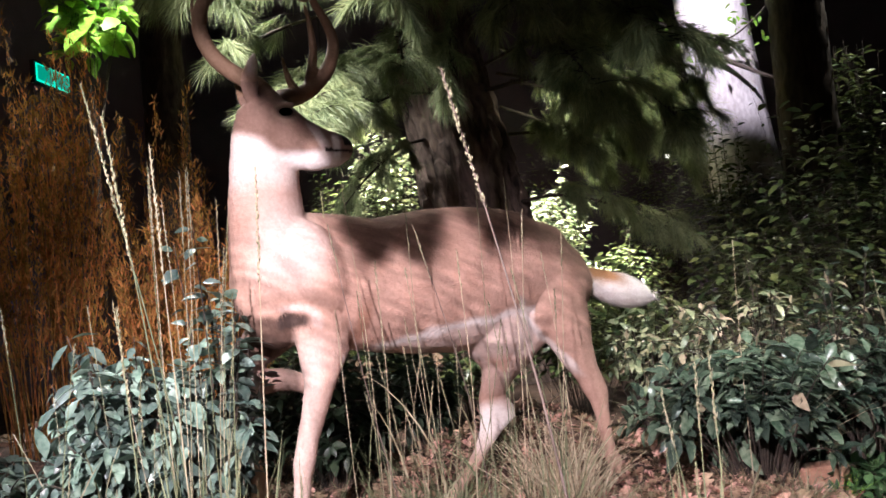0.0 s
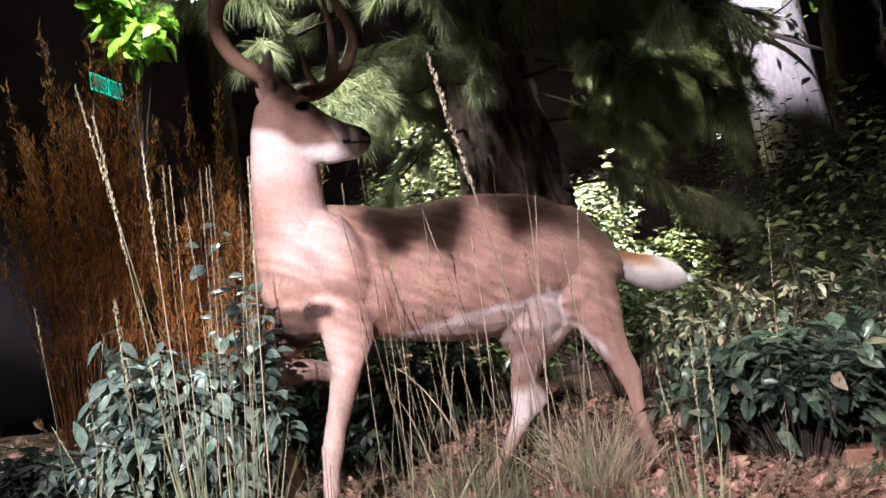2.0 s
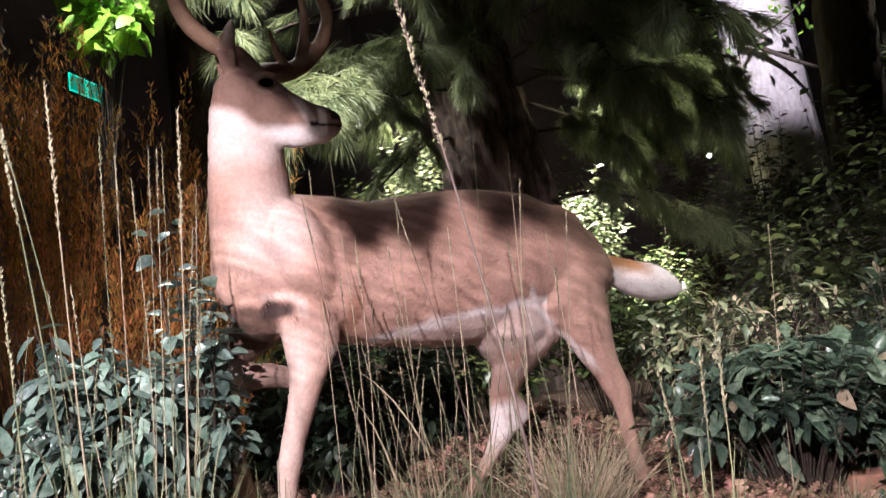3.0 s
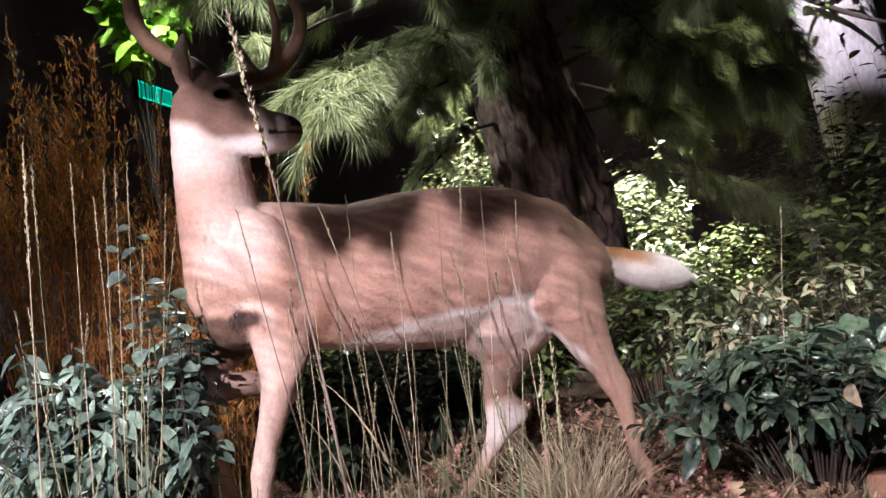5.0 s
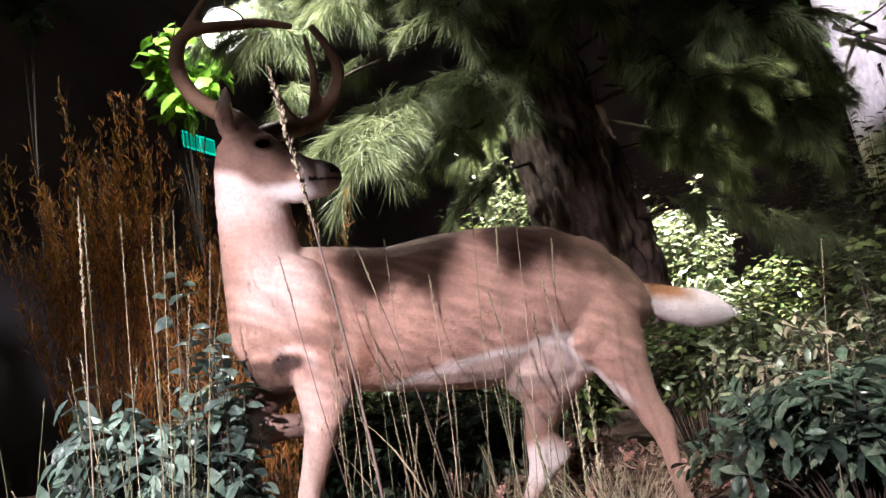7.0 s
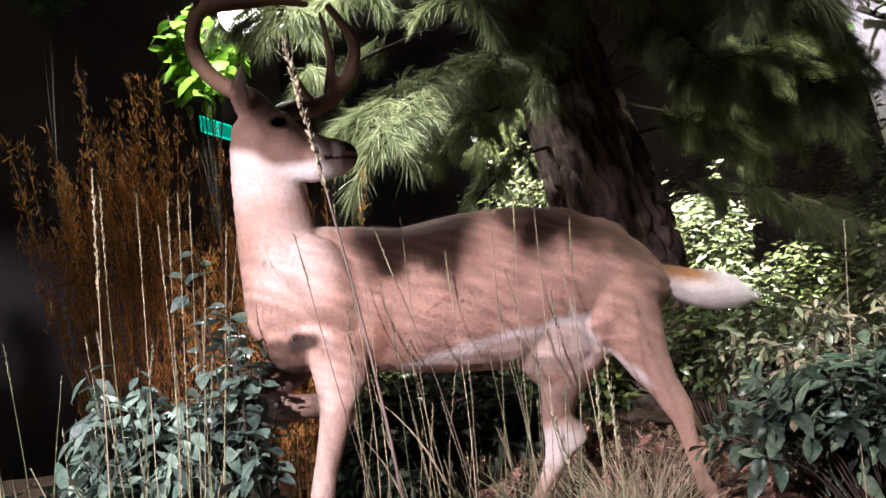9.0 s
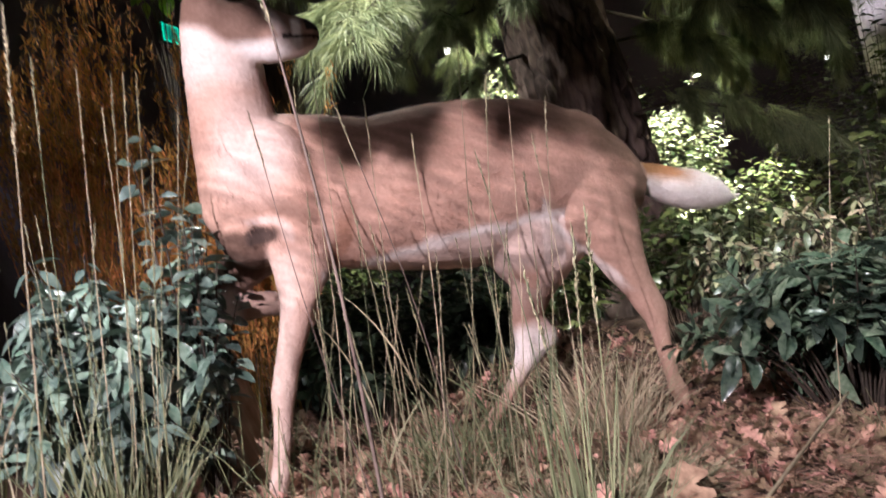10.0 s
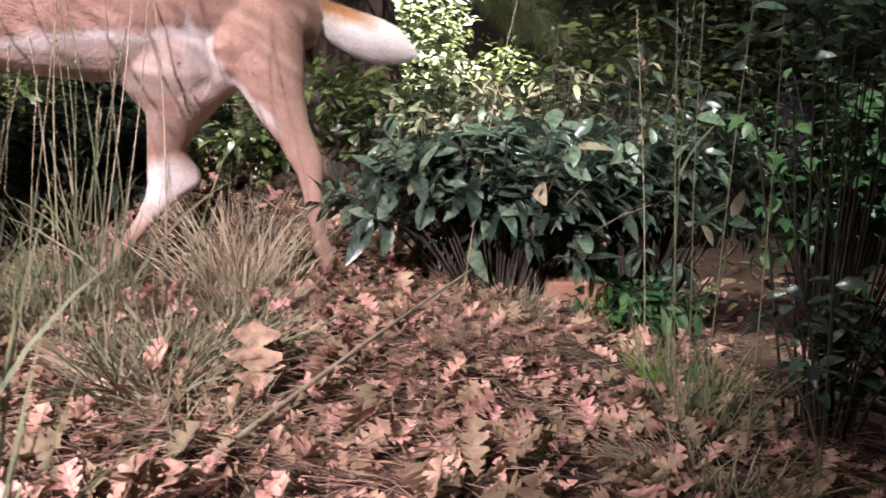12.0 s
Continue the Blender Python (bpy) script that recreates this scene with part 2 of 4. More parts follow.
for name, dims in (("wall_north", (-7.2, 7.2, 12.0, 12.2, -0.5, 5.2)), ("wall_south", (-7.2, 7.2, -3.2, -3.0, -0.5, 5.2)),
                   ("wall_west", (-5.0, -4.8, -3.0, 12.0, -0.5, 5.2)), ("wall_east", (7.0, 7.2, -3.0, 12.0, -0.5, 5.2)),
                   ("ceiling", (-7.2, 7.2, -3.2, 12.2, 5.2, 5.4))):
    b = Build()
    box(b, *dims)
    tagged(part(name, b, WALL, smooth=False), "plain dark painted hall surface in near darkness", "ceiling" if name == "ceiling" else "wall", kind="structure")

xs = sorted({round(v, 3) for v in [*np.arange(-7, -2, 0.25), *np.arange(-2, 2.6, 0.04), *np.arange(2.6, 7.01, 0.25)]})
ys = sorted({round(v, 3) for v in [*np.arange(-3, 0.8, 0.25), *np.arange(0.8, 4.6, 0.04), *np.arange(4.6, 12.01, 0.25)]})
b = Build()
b.add([(x, y, ground_height(x, y)) for y in ys for x in xs],
      [(j * len(xs) + i, j * len(xs) + i + 1, (j + 1) * len(xs) + i + 1, (j + 1) * len(xs) + i) for j in range(len(ys) - 1) for i in range(len(xs) - 1)])
ground = tagged(part("ground", b, SOIL), "brown woodland soil mound strewn with dry leaves", "ground", kind="structure")

# ---- mounted buck ----
MID, FORE, SIDE = Vector((0.164, 2.93, 0)), Vector((-0.8, -0.6, 0)), Vector((-0.6, 0.8, 0))
UP = Vector((0, 0, 1))
EYE_AT = Vector((-0.315, 2.325, 0))
HOLLOW = MID + FORE * 0.752 + SIDE * -0.098 + UP * 0.718
HEAD_FORE = Vector((0.9025, 0.4307, 0))
HEAD_SIDE = Vector((-0.4307, 0.9025, 0))


def body_at(u, s, z):
    return MID + FORE * u + SIDE * s + UP * z


def head_at(a, s, z):
    return EYE_AT + HEAD_FORE * a + HEAD_SIDE * s + UP * z


def deer_form():
    b = Build()
    torso = [(0.89, 0.835, 0.05, 0.04), (0.865, 0.84, 0.115, 0.085), (0.79, 0.865, 0.152, 0.13), (0.70, 0.855, 0.192, 0.158), (0.55, 0.82, 0.215, 0.175),
             (0.42, 0.797, 0.218, 0.185), (0.28, 0.797, 0.237, 0.195), (0.14, 0.797, 0.248, 0.195), (0.0, 0.80, 0.24, 0.185),
             (-0.12, 0.815, 0.21, 0.178), (-0.25, 0.795, 0.175, 0.158), (-0.36, 0.765, 0.125, 0.12), (-0.42, 0.745, 0.085, 0.07), (-0.45, 0.74, 0.03, 0.03)]
    rings(b, [(body_at(u, 0, z), UP * hz, SIDE * hs) for u, z, hz, hs in torso], 28)
    neck = [(0.70, 0.0, 0.80, 0.17, 0.14), (0.745, -0.005, 0.92, 0.145, 0.135), (0.775, -0.02, 1.02, 0.115, 0.115), (0.782, -0.045, 1.10, 0.106, 0.10),
            (0.785, -0.075, 1.18, 0.103, 0.092), (0.79, -0.11, 1.26, 0.096, 0.085), (0.80, -0.13, 1.33, 0.07, 0.07), (0.80, -0.135, 1.36, 0.03, 0.03)]
    rings(b, [(body_at(u, s, z), FORE * hu, SIDE * hs) for u, s, z, hu, hs in neck], 24)
    head = [(-0.125, 1.29, 0.04, 0.035), (-0.11, 1.288, 0.07, 0.058), (-0.06, 1.275, 0.098, 0.068), (-0.01, 1.262, 0.108, 0.066), (0.03, 1.242, 0.094, 0.058),
            (0.07, 1.222, 0.077, 0.05), (0.11, 1.212, 0.061, 0.043), (0.15, 1.208, 0.05, 0.038), (0.178, 1.21, 0.037, 0.032), (0.195, 1.213, 0.014, 0.014)]
    rings(b, [(head_at(a, 0.062, z), UP * hz, HEAD_SIDE * hs) for a, z, hz, hs in head], 22)
    # shoulder blade, upper arm and haunch muscles on both sides
    for s in (-1, 1):
        for u, z, su, sz, off, tilt in ((0.67, 0.86, 0.105, 0.15, 0.108, 0.25), (-0.16, 0.80, 0.15, 0.17, 0.085, -0.2), (-0.20, 0.70, 0.12, 0.14, 0.085, -0.3)):
            rings(b, [(body_at(u + tilt * k * sz, s * off, z + k * sz), FORE * su * w, SIDE * 0.085 * w) for k, w in ((-1, 0.15), (-0.8, 0.6), (-0.4, 0.92), (0, 1), (0.4, 0.92), (0.8, 0.6), (1, 0.15))], 18)
    # brow over the eye, lid, and nose pad
    for s in (0.002, 0.122):
        rings(b, [(head_at(a - 0.004, s, 1.332), UP * r * 0.6, HEAD_SIDE * r * 0.6) for a, r in ((-0.03, 0.006), (-0.018, 0.018), (0, 0.022), (0.018, 0.018), (0.03, 0.006))], 10)
    # ears: cupped leaves
    for s0, s1, a1 in ((0.015, -0.02, -0.083), (0.115, 0.19, -0.12)):
        p = curve_points([head_at(-0.10, s0, 1.34), head_at(-0.10, (s0 + s1) / 2, 1.41), head_at(a1, s1, 1.478)], 8)
        rings(b, [(q, HEAD_FORE * w, HEAD_SIDE * 0.009) for q, w in zip(p, (0.014, 0.022, 0.027, 0.029, 0.028, 0.025, 0.02, 0.012, 0.004))], 12)
    near_hind = [(0.90, -0.16, 0.07, 0.05), (0.84, -0.17, 0.12, 0.072), (0.78, -0.18, 0.142, 0.08), (0.72, -0.20, 0.155, 0.085), (0.65, -0.225, 0.136, 0.08), (0.587, -0.247, 0.108, 0.07), (0.52, -0.272, 0.082, 0.056), (0.45, -0.305, 0.064, 0.044), (0.40, -0.338, 0.055, 0.036),
                 (0.36, -0.357, 0.052, 0.032), (0.32, -0.371, 0.040, 0.027), (0.27, -0.379, 0.029, 0.023), (0.20, -0.388, 0.024, 0.021), (0.14, -0.399, 0.023, 0.02),
                 (0.10, -0.409, 0.028, 0.024), (0.07, -0.42, 0.026, 0.023), (0.045, -0.426, 0.032, 0.027), (0.02, -0.43, 0.038, 0.029)]
    far_hind = [(0.72, -0.14, 0.17, 0.08), (0.62, -0.115, 0.175, 0.085), (0.56, -0.095, 0.15, 0.08), (0.51, -0.062, 0.105, 0.068), (0.465, -0.048, 0.082, 0.056), (0.42, -0.037, 0.062, 0.046), (0.37, -0.034, 0.052, 0.036),
                (0.325, -0.055, 0.074, 0.036), (0.285, -0.058, 0.078, 0.034), (0.25, -0.025, 0.052, 0.03), (0.20, 0.015, 0.032, 0.025), (0.15, 0.06, 0.027, 0.022), (0.10, 0.11, 0.027, 0.022),
                (0.07, 0.14, 0.03, 0.024), (0.03, 0.16, 0.036, 0.028), (0.0, 0.175, 0.04, 0.03)]
    # groin between belly and thighs, and the brisket between the forelegs
    rings(b, [(body_at(u, s, z), FORE * hu, SIDE * hs) for u, s, z, hu, hs in ((0.02, -0.03, 0.72, 0.10, 0.11), (0.0, -0.025, 0.64, 0.15, 0.125), (-0.02, -0.02, 0.57, 0.14, 0.115), (-0.035, 0.0, 0.51, 0.10, 0.085), (-0.04, 0.02, 0.45, 0.05, 0.045))], 18)
    rings(b, [(body_at(u, 0.0, z), FORE * hu, SIDE * hs) for u, z, hu, hs in ((0.765, 0.80, 0.09, 0.11), (0.772, 0.74, 0.088, 0.105), (0.768, 0.69, 0.08, 0.095), (0.762, 0.655, 0.06, 0.075), (0.757, 0.632, 0.025, 0.03))], 18)
    near_fore = [(0.80, 0.655, 0.11, 0.06), (0.70, 0.658, 0.092, 0.06), (0.60, 0.657, 0.076, 0.054), (0.53, 0.68, 0.052, 0.045), (0.45, 0.706, 0.041, 0.036), (0.36, 0.738, 0.034, 0.03),
                 (0.30, 0.752, 0.035, 0.03), (0.26, 0.76, 0.028, 0.025), (0.20, 0.77, 0.023, 0.02), (0.135, 0.781, 0.022, 0.02), (0.09, 0.79, 0.027, 0.024), (0.06, 0.80, 0.026, 0.023), (0.02, 0.815, 0.034, 0.028), (-0.005, 0.825, 0.038, 0.03)]
    rings(b, [(body_at(u, 0.09 - 0.085 * smooth_step(0.34, 0.50, z), z), FORE * hu, SIDE * (hs + 0.035 * smooth_step(0.42, 0.54, z))) for z, u, hu, hs in far_hind], 18)
    for leg, s in ((near_hind, -0.10), (near_fore, -0.105)):
        rings(b, [(body_at(u, s * (1.0 if z < 0.6 else 0.85), z), FORE * hu, SIDE * hs) for z, u, hu, hs in leg], 18)
    tube(b, curve_points([body_at(0.70, 0.08, 0.72), body_at(0.80, 0.10, 0.64), body_at(0.865, 0.105, 0.59), body_at(0.905, 0.105, 0.548)], 8), (0.085, 0.078, 0.07, 0.062, 0.054, 0.048, 0.042, 0.038, 0.034), 14)
    tube(b, curve_points([body_at(0.91, 0.105, 0.555), body_at(0.85, 0.10, 0.53), body_at(0.74, 0.095, 0.535), body_at(0.66, 0.09, 0.51), body_at(0.61, 0.09, 0.47)], 8), (0.040, 0.044, 0.043, 0.040, 0.036, 0.032, 0.029, 0.028, 0.026), 14)
    tail = [(-0.40, 0.77, 0.05, 0.035), (-0.46, 0.745, 0.058, 0.045), (-0.52, 0.722, 0.066, 0.052), (-0.58, 0.705, 0.07, 0.05), (-0.64, 0.695, 0.068, 0.047), (-0.70, 0.685, 0.056, 0.04), (-0.74, 0.678, 0.036, 0.026), (-0.762, 0.674, 0.012, 0.01)]
    rings(b, [(body_at(u, -0.01, z), UP * hz + FORE * 0.015, SIDE * hs) for u, z, hz, hs in tail], 16)
    # antlers
    beam_a = curve_points([head_at(-0.035, 0.045, 1.355), head_at(-0.07, 0.06, 1.405), head_at(-0.119, 0.08, 1.437), head_at(-0.18, 0.08, 1.487), head_at(-0.218, 0.075, 1.561), head_at(-0.212, 0.062, 1.63),
                           head_at(-0.172, 0.06, 1.678), head_at(-0.05, 0.10, 1.70), head_at(0.03, 0.12, 1.707), head_at(0.115, 0.125, 1.687)], 27)
    tube(b, beam_a, [0.027 - 0.016 * (i / 27) ** 2 for i in range(28)], 10)
    tube(b, curve_points([head_at(-0.19, 0.055, 1.66), head_at(-0.15, 0.07, 1.73), head_at(-0.105, 0.09, 1.81), head_at(-0.09, 0.1, 1.88)], 8), [0.020 - 0.0016 * i for i in range(9)], 8)
    tube(b, curve_points([head_at(-0.215, 0.07, 1.57), head_at(-0.235, 0.10, 1.64), head_at(-0.22, 0.12, 1.72)], 6), [0.014 - 0.0016 * i for i in range(7)], 8)
    beam_b = curve_points([head_at(-0.02, 0.10, 1.355), head_at(0.02, 0.20, 1.40), head_at(0.08, 0.30, 1.432), head_at(0.147, 0.35, 1.476), head_at(0.205, 0.35, 1.54), head_at(0.236, 0.37, 1.633),
                           head_at(0.215, 0.36, 1.70), head_at(0.165, 0.34, 1.78)], 21)
    tube(b, beam_b, [0.033 - 0.02 * (i / 21) ** 1.6 for i in range(22)], 10)
    tube(b, curve_points([head_at(0.13, 0.345, 1.47), head_at(0.155, 0.33, 1.58), head_at(0.15, 0.32, 1.68), head_at(0.14, 0.33, 1.75)], 8), [0.020 - 0.0016 * i for i in range(9)], 8)
    tube(b, curve_points([head_at(0.095, 0.29, 1.425), head_at(0.06, 0.27, 1.475), head_at(0.036, 0.25, 1.55)], 6), [0.022 - 0.0026 * i for i in range(7)], 8)
    return b


def blend_to(colour, other, w):
    return [c + (o - c) * w for c, o in zip(colour, other)]


def coat_colour(p, n):
    """The coat's colours: tan, white throat, belly, tail edge and hocks, dark muzzle and antlers, with some shade
    painted in.
    """
    q = p - MID
    u, s, z = q.dot(FORE), q.dot(SIDE), p.z
    h = p - EYE_AT
    a, hs = h.dot(HEAD_FORE), h.dot(HEAD_SIDE)
    wob = 0.02 * noise.noise(p * 14)
    tan, white, brown = (0.50, 0.315, 0.25), (0.88, 0.83, 0.81), (0.20, 0.115, 0.082)
    c, pale = list(tan), 0.0
    if z > 1.40 or (hs > 0.135 and z > 1.36):
        if (a + 0.09) ** 2 + hs ** 2 < 0.045 ** 2 and z < 1.482:
            return blend_to((0.27, 0.17, 0.128), white, 0.4 * smooth_step(1.40, 1.44, z) * smooth_step(0.024, 0.012, math.hypot(a + 0.09, hs * 0.5)))
        return [0.19, 0.12, 0.078]
    if z > 0.98 and (u > 0.64 or z > 1.10):
        neck = blend_to(tan, white, 0.10 * smooth_step(0.98, 1.12, z))
        # shadow of head and jaw painted brown on the rear neck
        neck = blend_to(neck, brown, 0.35 * smooth_step(0.04, -0.06, u - 0.78 + wob) * smooth_step(1.2, 1.05, z) * smooth_step(0.98, 1.05, z))
        neck = blend_to(neck, white, 0.34 * smooth_step(0.15, 0.04, math.hypot(u - 0.755, 0.8 * (z - 0.93)) + wob))
        neck = blend_to(neck, white, smooth_step(1.08, 1.15, z + wob) * smooth_step(1.30, 1.24, z) * 0.42)
        face = [0.175, 0.108, 0.083]
        face = blend_to(face, tan, 0.38 * smooth_step(0.03, 0.06, a) * smooth_step(1.25, 1.21, z + wob))
        face = blend_to(face, white, smooth_step(1.205, 1.17, z + wob) * 0.9)
        face = blend_to(face, white, 0.75 * smooth_step(0.016, 0.006, abs(a - 0.138)) * smooth_step(1.255, 1.235, z))
        face = blend_to(face, white, smooth_step(0.022, 0.010, abs(a - 0.085 + (z - 1.25) * 0.5)) * smooth_step(1.30, 1.26, z) * 0.30)
        d = math.hypot((a + 0.006) / 1.5, z - 1.310)
        face = blend_to(face, (0.40, 0.28, 0.22), smooth_step(0.032, 0.022, d) * 0.45)
        face = blend_to(face, (0.05, 0.032, 0.026), 0.45 * smooth_step(0.019, 0.014, d))
        face = blend_to(face, (0.05, 0.038, 0.035), 0.55 * smooth_step(0.130, 0.150, a) * smooth_step(1.226, 1.238, z))
        if a > 0.160 and 1.216 < z < 1.262:
            face = [0.016, 0.013, 0.013]
        if a > 0.10 and abs(z - 1.200 + 0.06 * (a - 0.15)) < 0.0042:
            face = [0.03, 0.02, 0.018]
        return blend_to(neck, face, smooth_step(-0.018, 0.018, z - 1.25 + 0.69 * (a + 0.12) + wob))
    if u < -0.44 and z > 0.6:
        c = blend_to((0.50, 0.26, 0.13), white, smooth_step(0.035, -0.012, (z - 0.70) - 0.22 * (u + 0.62) + wob * 1.5))
        return blend_to(c, white, smooth_step(-0.53, -0.63, u + wob))
    if z > 1.0 and u > 0.66:
        c = blend_to(tan, white, 0.25 + 0.15 * smooth_step(1.0, 1.15, z))
        return blend_to(c, white, smooth_step(1.135, 1.165, z + wob) * smooth_step(1.27, 1.225, z) * 0.85)
    if -0.10 < u < 0.62 and z < 0.8:
        edge = 0.645 + 0.03 * smooth_step(0.35, 0.0, u) - 0.045 * smooth_step(0.3, 0.55, u)
        pale = smooth_step(edge + 0.018, edge - 0.010, z + wob) * (0.30 + 0.50 * smooth_step(edge - 0.035, edge - 0.010, z + wob)) * smooth_step(0.50, 0.545, z)
        c = blend_to(c, white, pale)
    if u < -0.02 and z < 0.73 and s < 0.0:
        front = -0.021 - (0.708 - z) * 0.93
        c = blend_to(c, white, smooth_step(-0.012, 0.006, u - front + wob) * (0.22 + 0.42 * smooth_step(0.045, 0.012, u - front + wob)) * smooth_step(0.40, 0.47, z))
    if -0.2 < u < 0.16 and z < 0.60 and s > -0.04:
        c = blend_to(c, white, 0.16 * smooth_step(0.62, 0.52, z) * smooth_step(0.36, 0.46, z))
    if s > 0.02 and z < 0.43 and u < 0.14:
        c = blend_to(c, white, 0.85 * smooth_step(0.375, 0.30, z + 2 * wob) * smooth_step(0.14, 0.27, z))
    if u > 0.55 and z < 0.75:
        c = blend_to(c, white, 0.10 * smooth_step(0.72, 0.60, z))
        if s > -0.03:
            # raised foreleg's brown-grey inner hair, with shade under the chest painted in
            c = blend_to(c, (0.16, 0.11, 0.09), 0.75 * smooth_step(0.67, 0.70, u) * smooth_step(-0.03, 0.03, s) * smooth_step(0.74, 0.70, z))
            c = blend_to(c, white, 0.75 * smooth_step(0.595, 0.555, z + wob) * smooth_step(0.80, 0.85, u))
        if s < 0:
            c = blend_to(c, white, 0.16 * smooth_step(-0.06, -0.03, u - (0.717 + (0.683 - z) * 0.16)) * smooth_step(0.70, 0.62, z))
    # shade painted in hollow behind brown brisket and along elbow crease; pale rim, shoulder
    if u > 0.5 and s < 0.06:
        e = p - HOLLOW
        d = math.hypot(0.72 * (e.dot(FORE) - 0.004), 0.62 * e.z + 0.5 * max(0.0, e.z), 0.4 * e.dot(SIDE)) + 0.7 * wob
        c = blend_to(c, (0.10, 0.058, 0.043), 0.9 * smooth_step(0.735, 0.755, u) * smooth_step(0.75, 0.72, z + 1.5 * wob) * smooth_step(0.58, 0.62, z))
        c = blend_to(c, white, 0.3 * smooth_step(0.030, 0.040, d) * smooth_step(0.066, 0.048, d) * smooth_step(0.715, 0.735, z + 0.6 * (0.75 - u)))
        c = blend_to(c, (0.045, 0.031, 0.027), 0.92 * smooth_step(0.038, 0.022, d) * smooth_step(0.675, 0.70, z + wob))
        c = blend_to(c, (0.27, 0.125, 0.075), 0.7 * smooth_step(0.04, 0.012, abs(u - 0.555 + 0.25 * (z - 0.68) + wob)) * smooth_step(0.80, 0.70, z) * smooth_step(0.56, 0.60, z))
        c = blend_to(c, white, 0.34 * smooth_step(0.15, 0.04, math.hypot(u - 0.755, 0.8 * (z - 0.93)) + wob))
    if z < 0.05:
        c = [0.035, 0.028, 0.025]
    # darker saddle along the spine, and streaks where the coat parts
    c = blend_to(c, brown, smooth_step(0.88, 1.04, z) * 0.40 * smooth_step(0.68, 0.60, u))
    if z > 0.5:
        w = z - 0.45 * u
        k = 1 + (0.40 * noise.noise((u * 11, w * 44, s * 6)) + 0.07 * noise.noise((u * 4, w * 15, 4))) * (1 - pale)
        c = [x * k for x in c]
    return c


def fur_way(p):
    q = p - MID
    u, z = q.dot(FORE), p.z
    if z > 1.36:
        return UP
    if z > 1.12 and u > 0.6:
        return (-HEAD_FORE * 0.5 - UP) if (p - EYE_AT).dot(HEAD_FORE) < -0.08 else -HEAD_FORE
    if u < -0.44:
        return -FORE - UP * 0.15
    if z < 0.60:
        return -UP - FORE * 0.15
    if u > 0.62:
        return -UP - FORE * 0.35
    return -FORE - UP * 0.45


def build_deer():
    raw = new("raw_form", deer_form().mesh("raw_form", [FUR]))
    rm = raw.modifiers.new("remesh", "REMESH")
    rm.mode, rm.voxel_size, rm.use_smooth_shade = "VOXEL", 0.0065, True
    sm = raw.modifiers.new("smooth", "SMOOTH")
    sm.factor, sm.iterations = 0.5, 8
    got = raw.evaluated_get(bpy.context.evaluated_depsgraph_get()).to_mesh()
    verts = [v.co.copy() for v in got.vertices]
    norms = [v.normal.copy() for v in got.vertices]
    faces = [tuple(f.vertices) for f in got.polygons]
    cents = [(f.center.copy(), f.normal.copy(), f.area) for f in got.polygons]
    bpy.data.objects.remove(raw)
    # gentle muscle and coat relief
    for i, p in enumerate(verts):
        if p.z < 1.38:
            q = p - MID
            u, w = q.dot(FORE), p.z - 0.45 * q.dot(FORE)
            comb = 0.0022 * noise.noise((u * 22, w * 80, q.dot(SIDE) * 8)) if p.z > 0.55 else 0.0
            verts[i] = p + norms[i] * (0.004 * noise.noise(p * 9) + 0.0012 * noise.noise(p * 40) + comb - 0.030 * smooth_step(0.05, 0.015, (p - HOLLOW).length))
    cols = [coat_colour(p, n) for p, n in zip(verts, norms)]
    r = random.Random(5)
    for c, n, area in cents:
        if c.z > 1.385 or c.z < 0.03 or ((c - EYE_AT).dot(HEAD_FORE) > 0.09 and c.z > 1.12):
            continue
        q = c - MID
        tailed = q.dot(FORE) < -0.45
        count = 3 if tailed else 2 if 0.58 < c.z < 1.06 and q.dot(FORE) < 0.66 else int(r.random() < (0.2 if c.z > 0.85 else 0.5))
        for _ in range(count):
            way = fur_way(c)
            way = (way - n * way.dot(n))
            if way.length < 0.05:
                continue
            way = (way.normalized() + n * r.uniform(0.0, 0.02) + Vector((r.gauss(0, 0.07), r.gauss(0, 0.07), r.gauss(0, 0.07)))).normalized()
            head = c.z > 1.13 and q.dot(FORE) > 0.6
            size = r.uniform(0.014, 0.028) * (0.55 if head else 1.0) * (0.6 if c.z < 0.5 or (n.z < -0.1 and not tailed) else 1.0) * (1.9 if tailed else 1)
            side = way.cross(n).normalized() * 0.0007
            root = c + Vector((r.gauss(0, 0.003), r.gauss(0, 0.003), r.gauss(0, 0.003))) - n * 0.001
            k = len(verts)
            verts.extend((root - side, root + side, root + way * size))
            norms.extend((n, n, n))
            col = coat_colour(c, n)
            if col[2] > 0.40 and c.z < 0.78 and not tailed:
                del verts[k:], norms[k:]
                continue
            f = 1 + (r.uniform(-0.10, 0.10) + 0.30 * noise.noise((q.dot(FORE) * 16, (c.z - 0.45 * q.dot(FORE)) * 60, q.dot(SIDE) * 9))) * (0.4 if col[2] > 0.4 else 1.0)
            cols.extend([[min(1, x * f) for x in col]] * 2 + [[min(1, x * f * 1.05) for x in col]])
            faces.append((k, k + 1, k + 2))
    slots = [0] * len(faces)
    for off in (-0.006, 0.130):
        eye = Build()
        mid = head_at(-0.006, off, 1.310)
        rings(eye, [(mid + HEAD_FORE * (0.020 * math.sin(q)), UP * (0.0115 * math.cos(q) + 0.0003), HEAD_SIDE * (0.012 * math.cos(q) + 0.0003)) for q in np.linspace(-1.55, 1.55, 9)], 14)
        k = len(verts)
        faces.extend(tuple(i + k for i in f) for f in eye.f)
        slots.extend([1] * len(eye.f))
        for p in eye.v:
            verts.append(Vector(p))
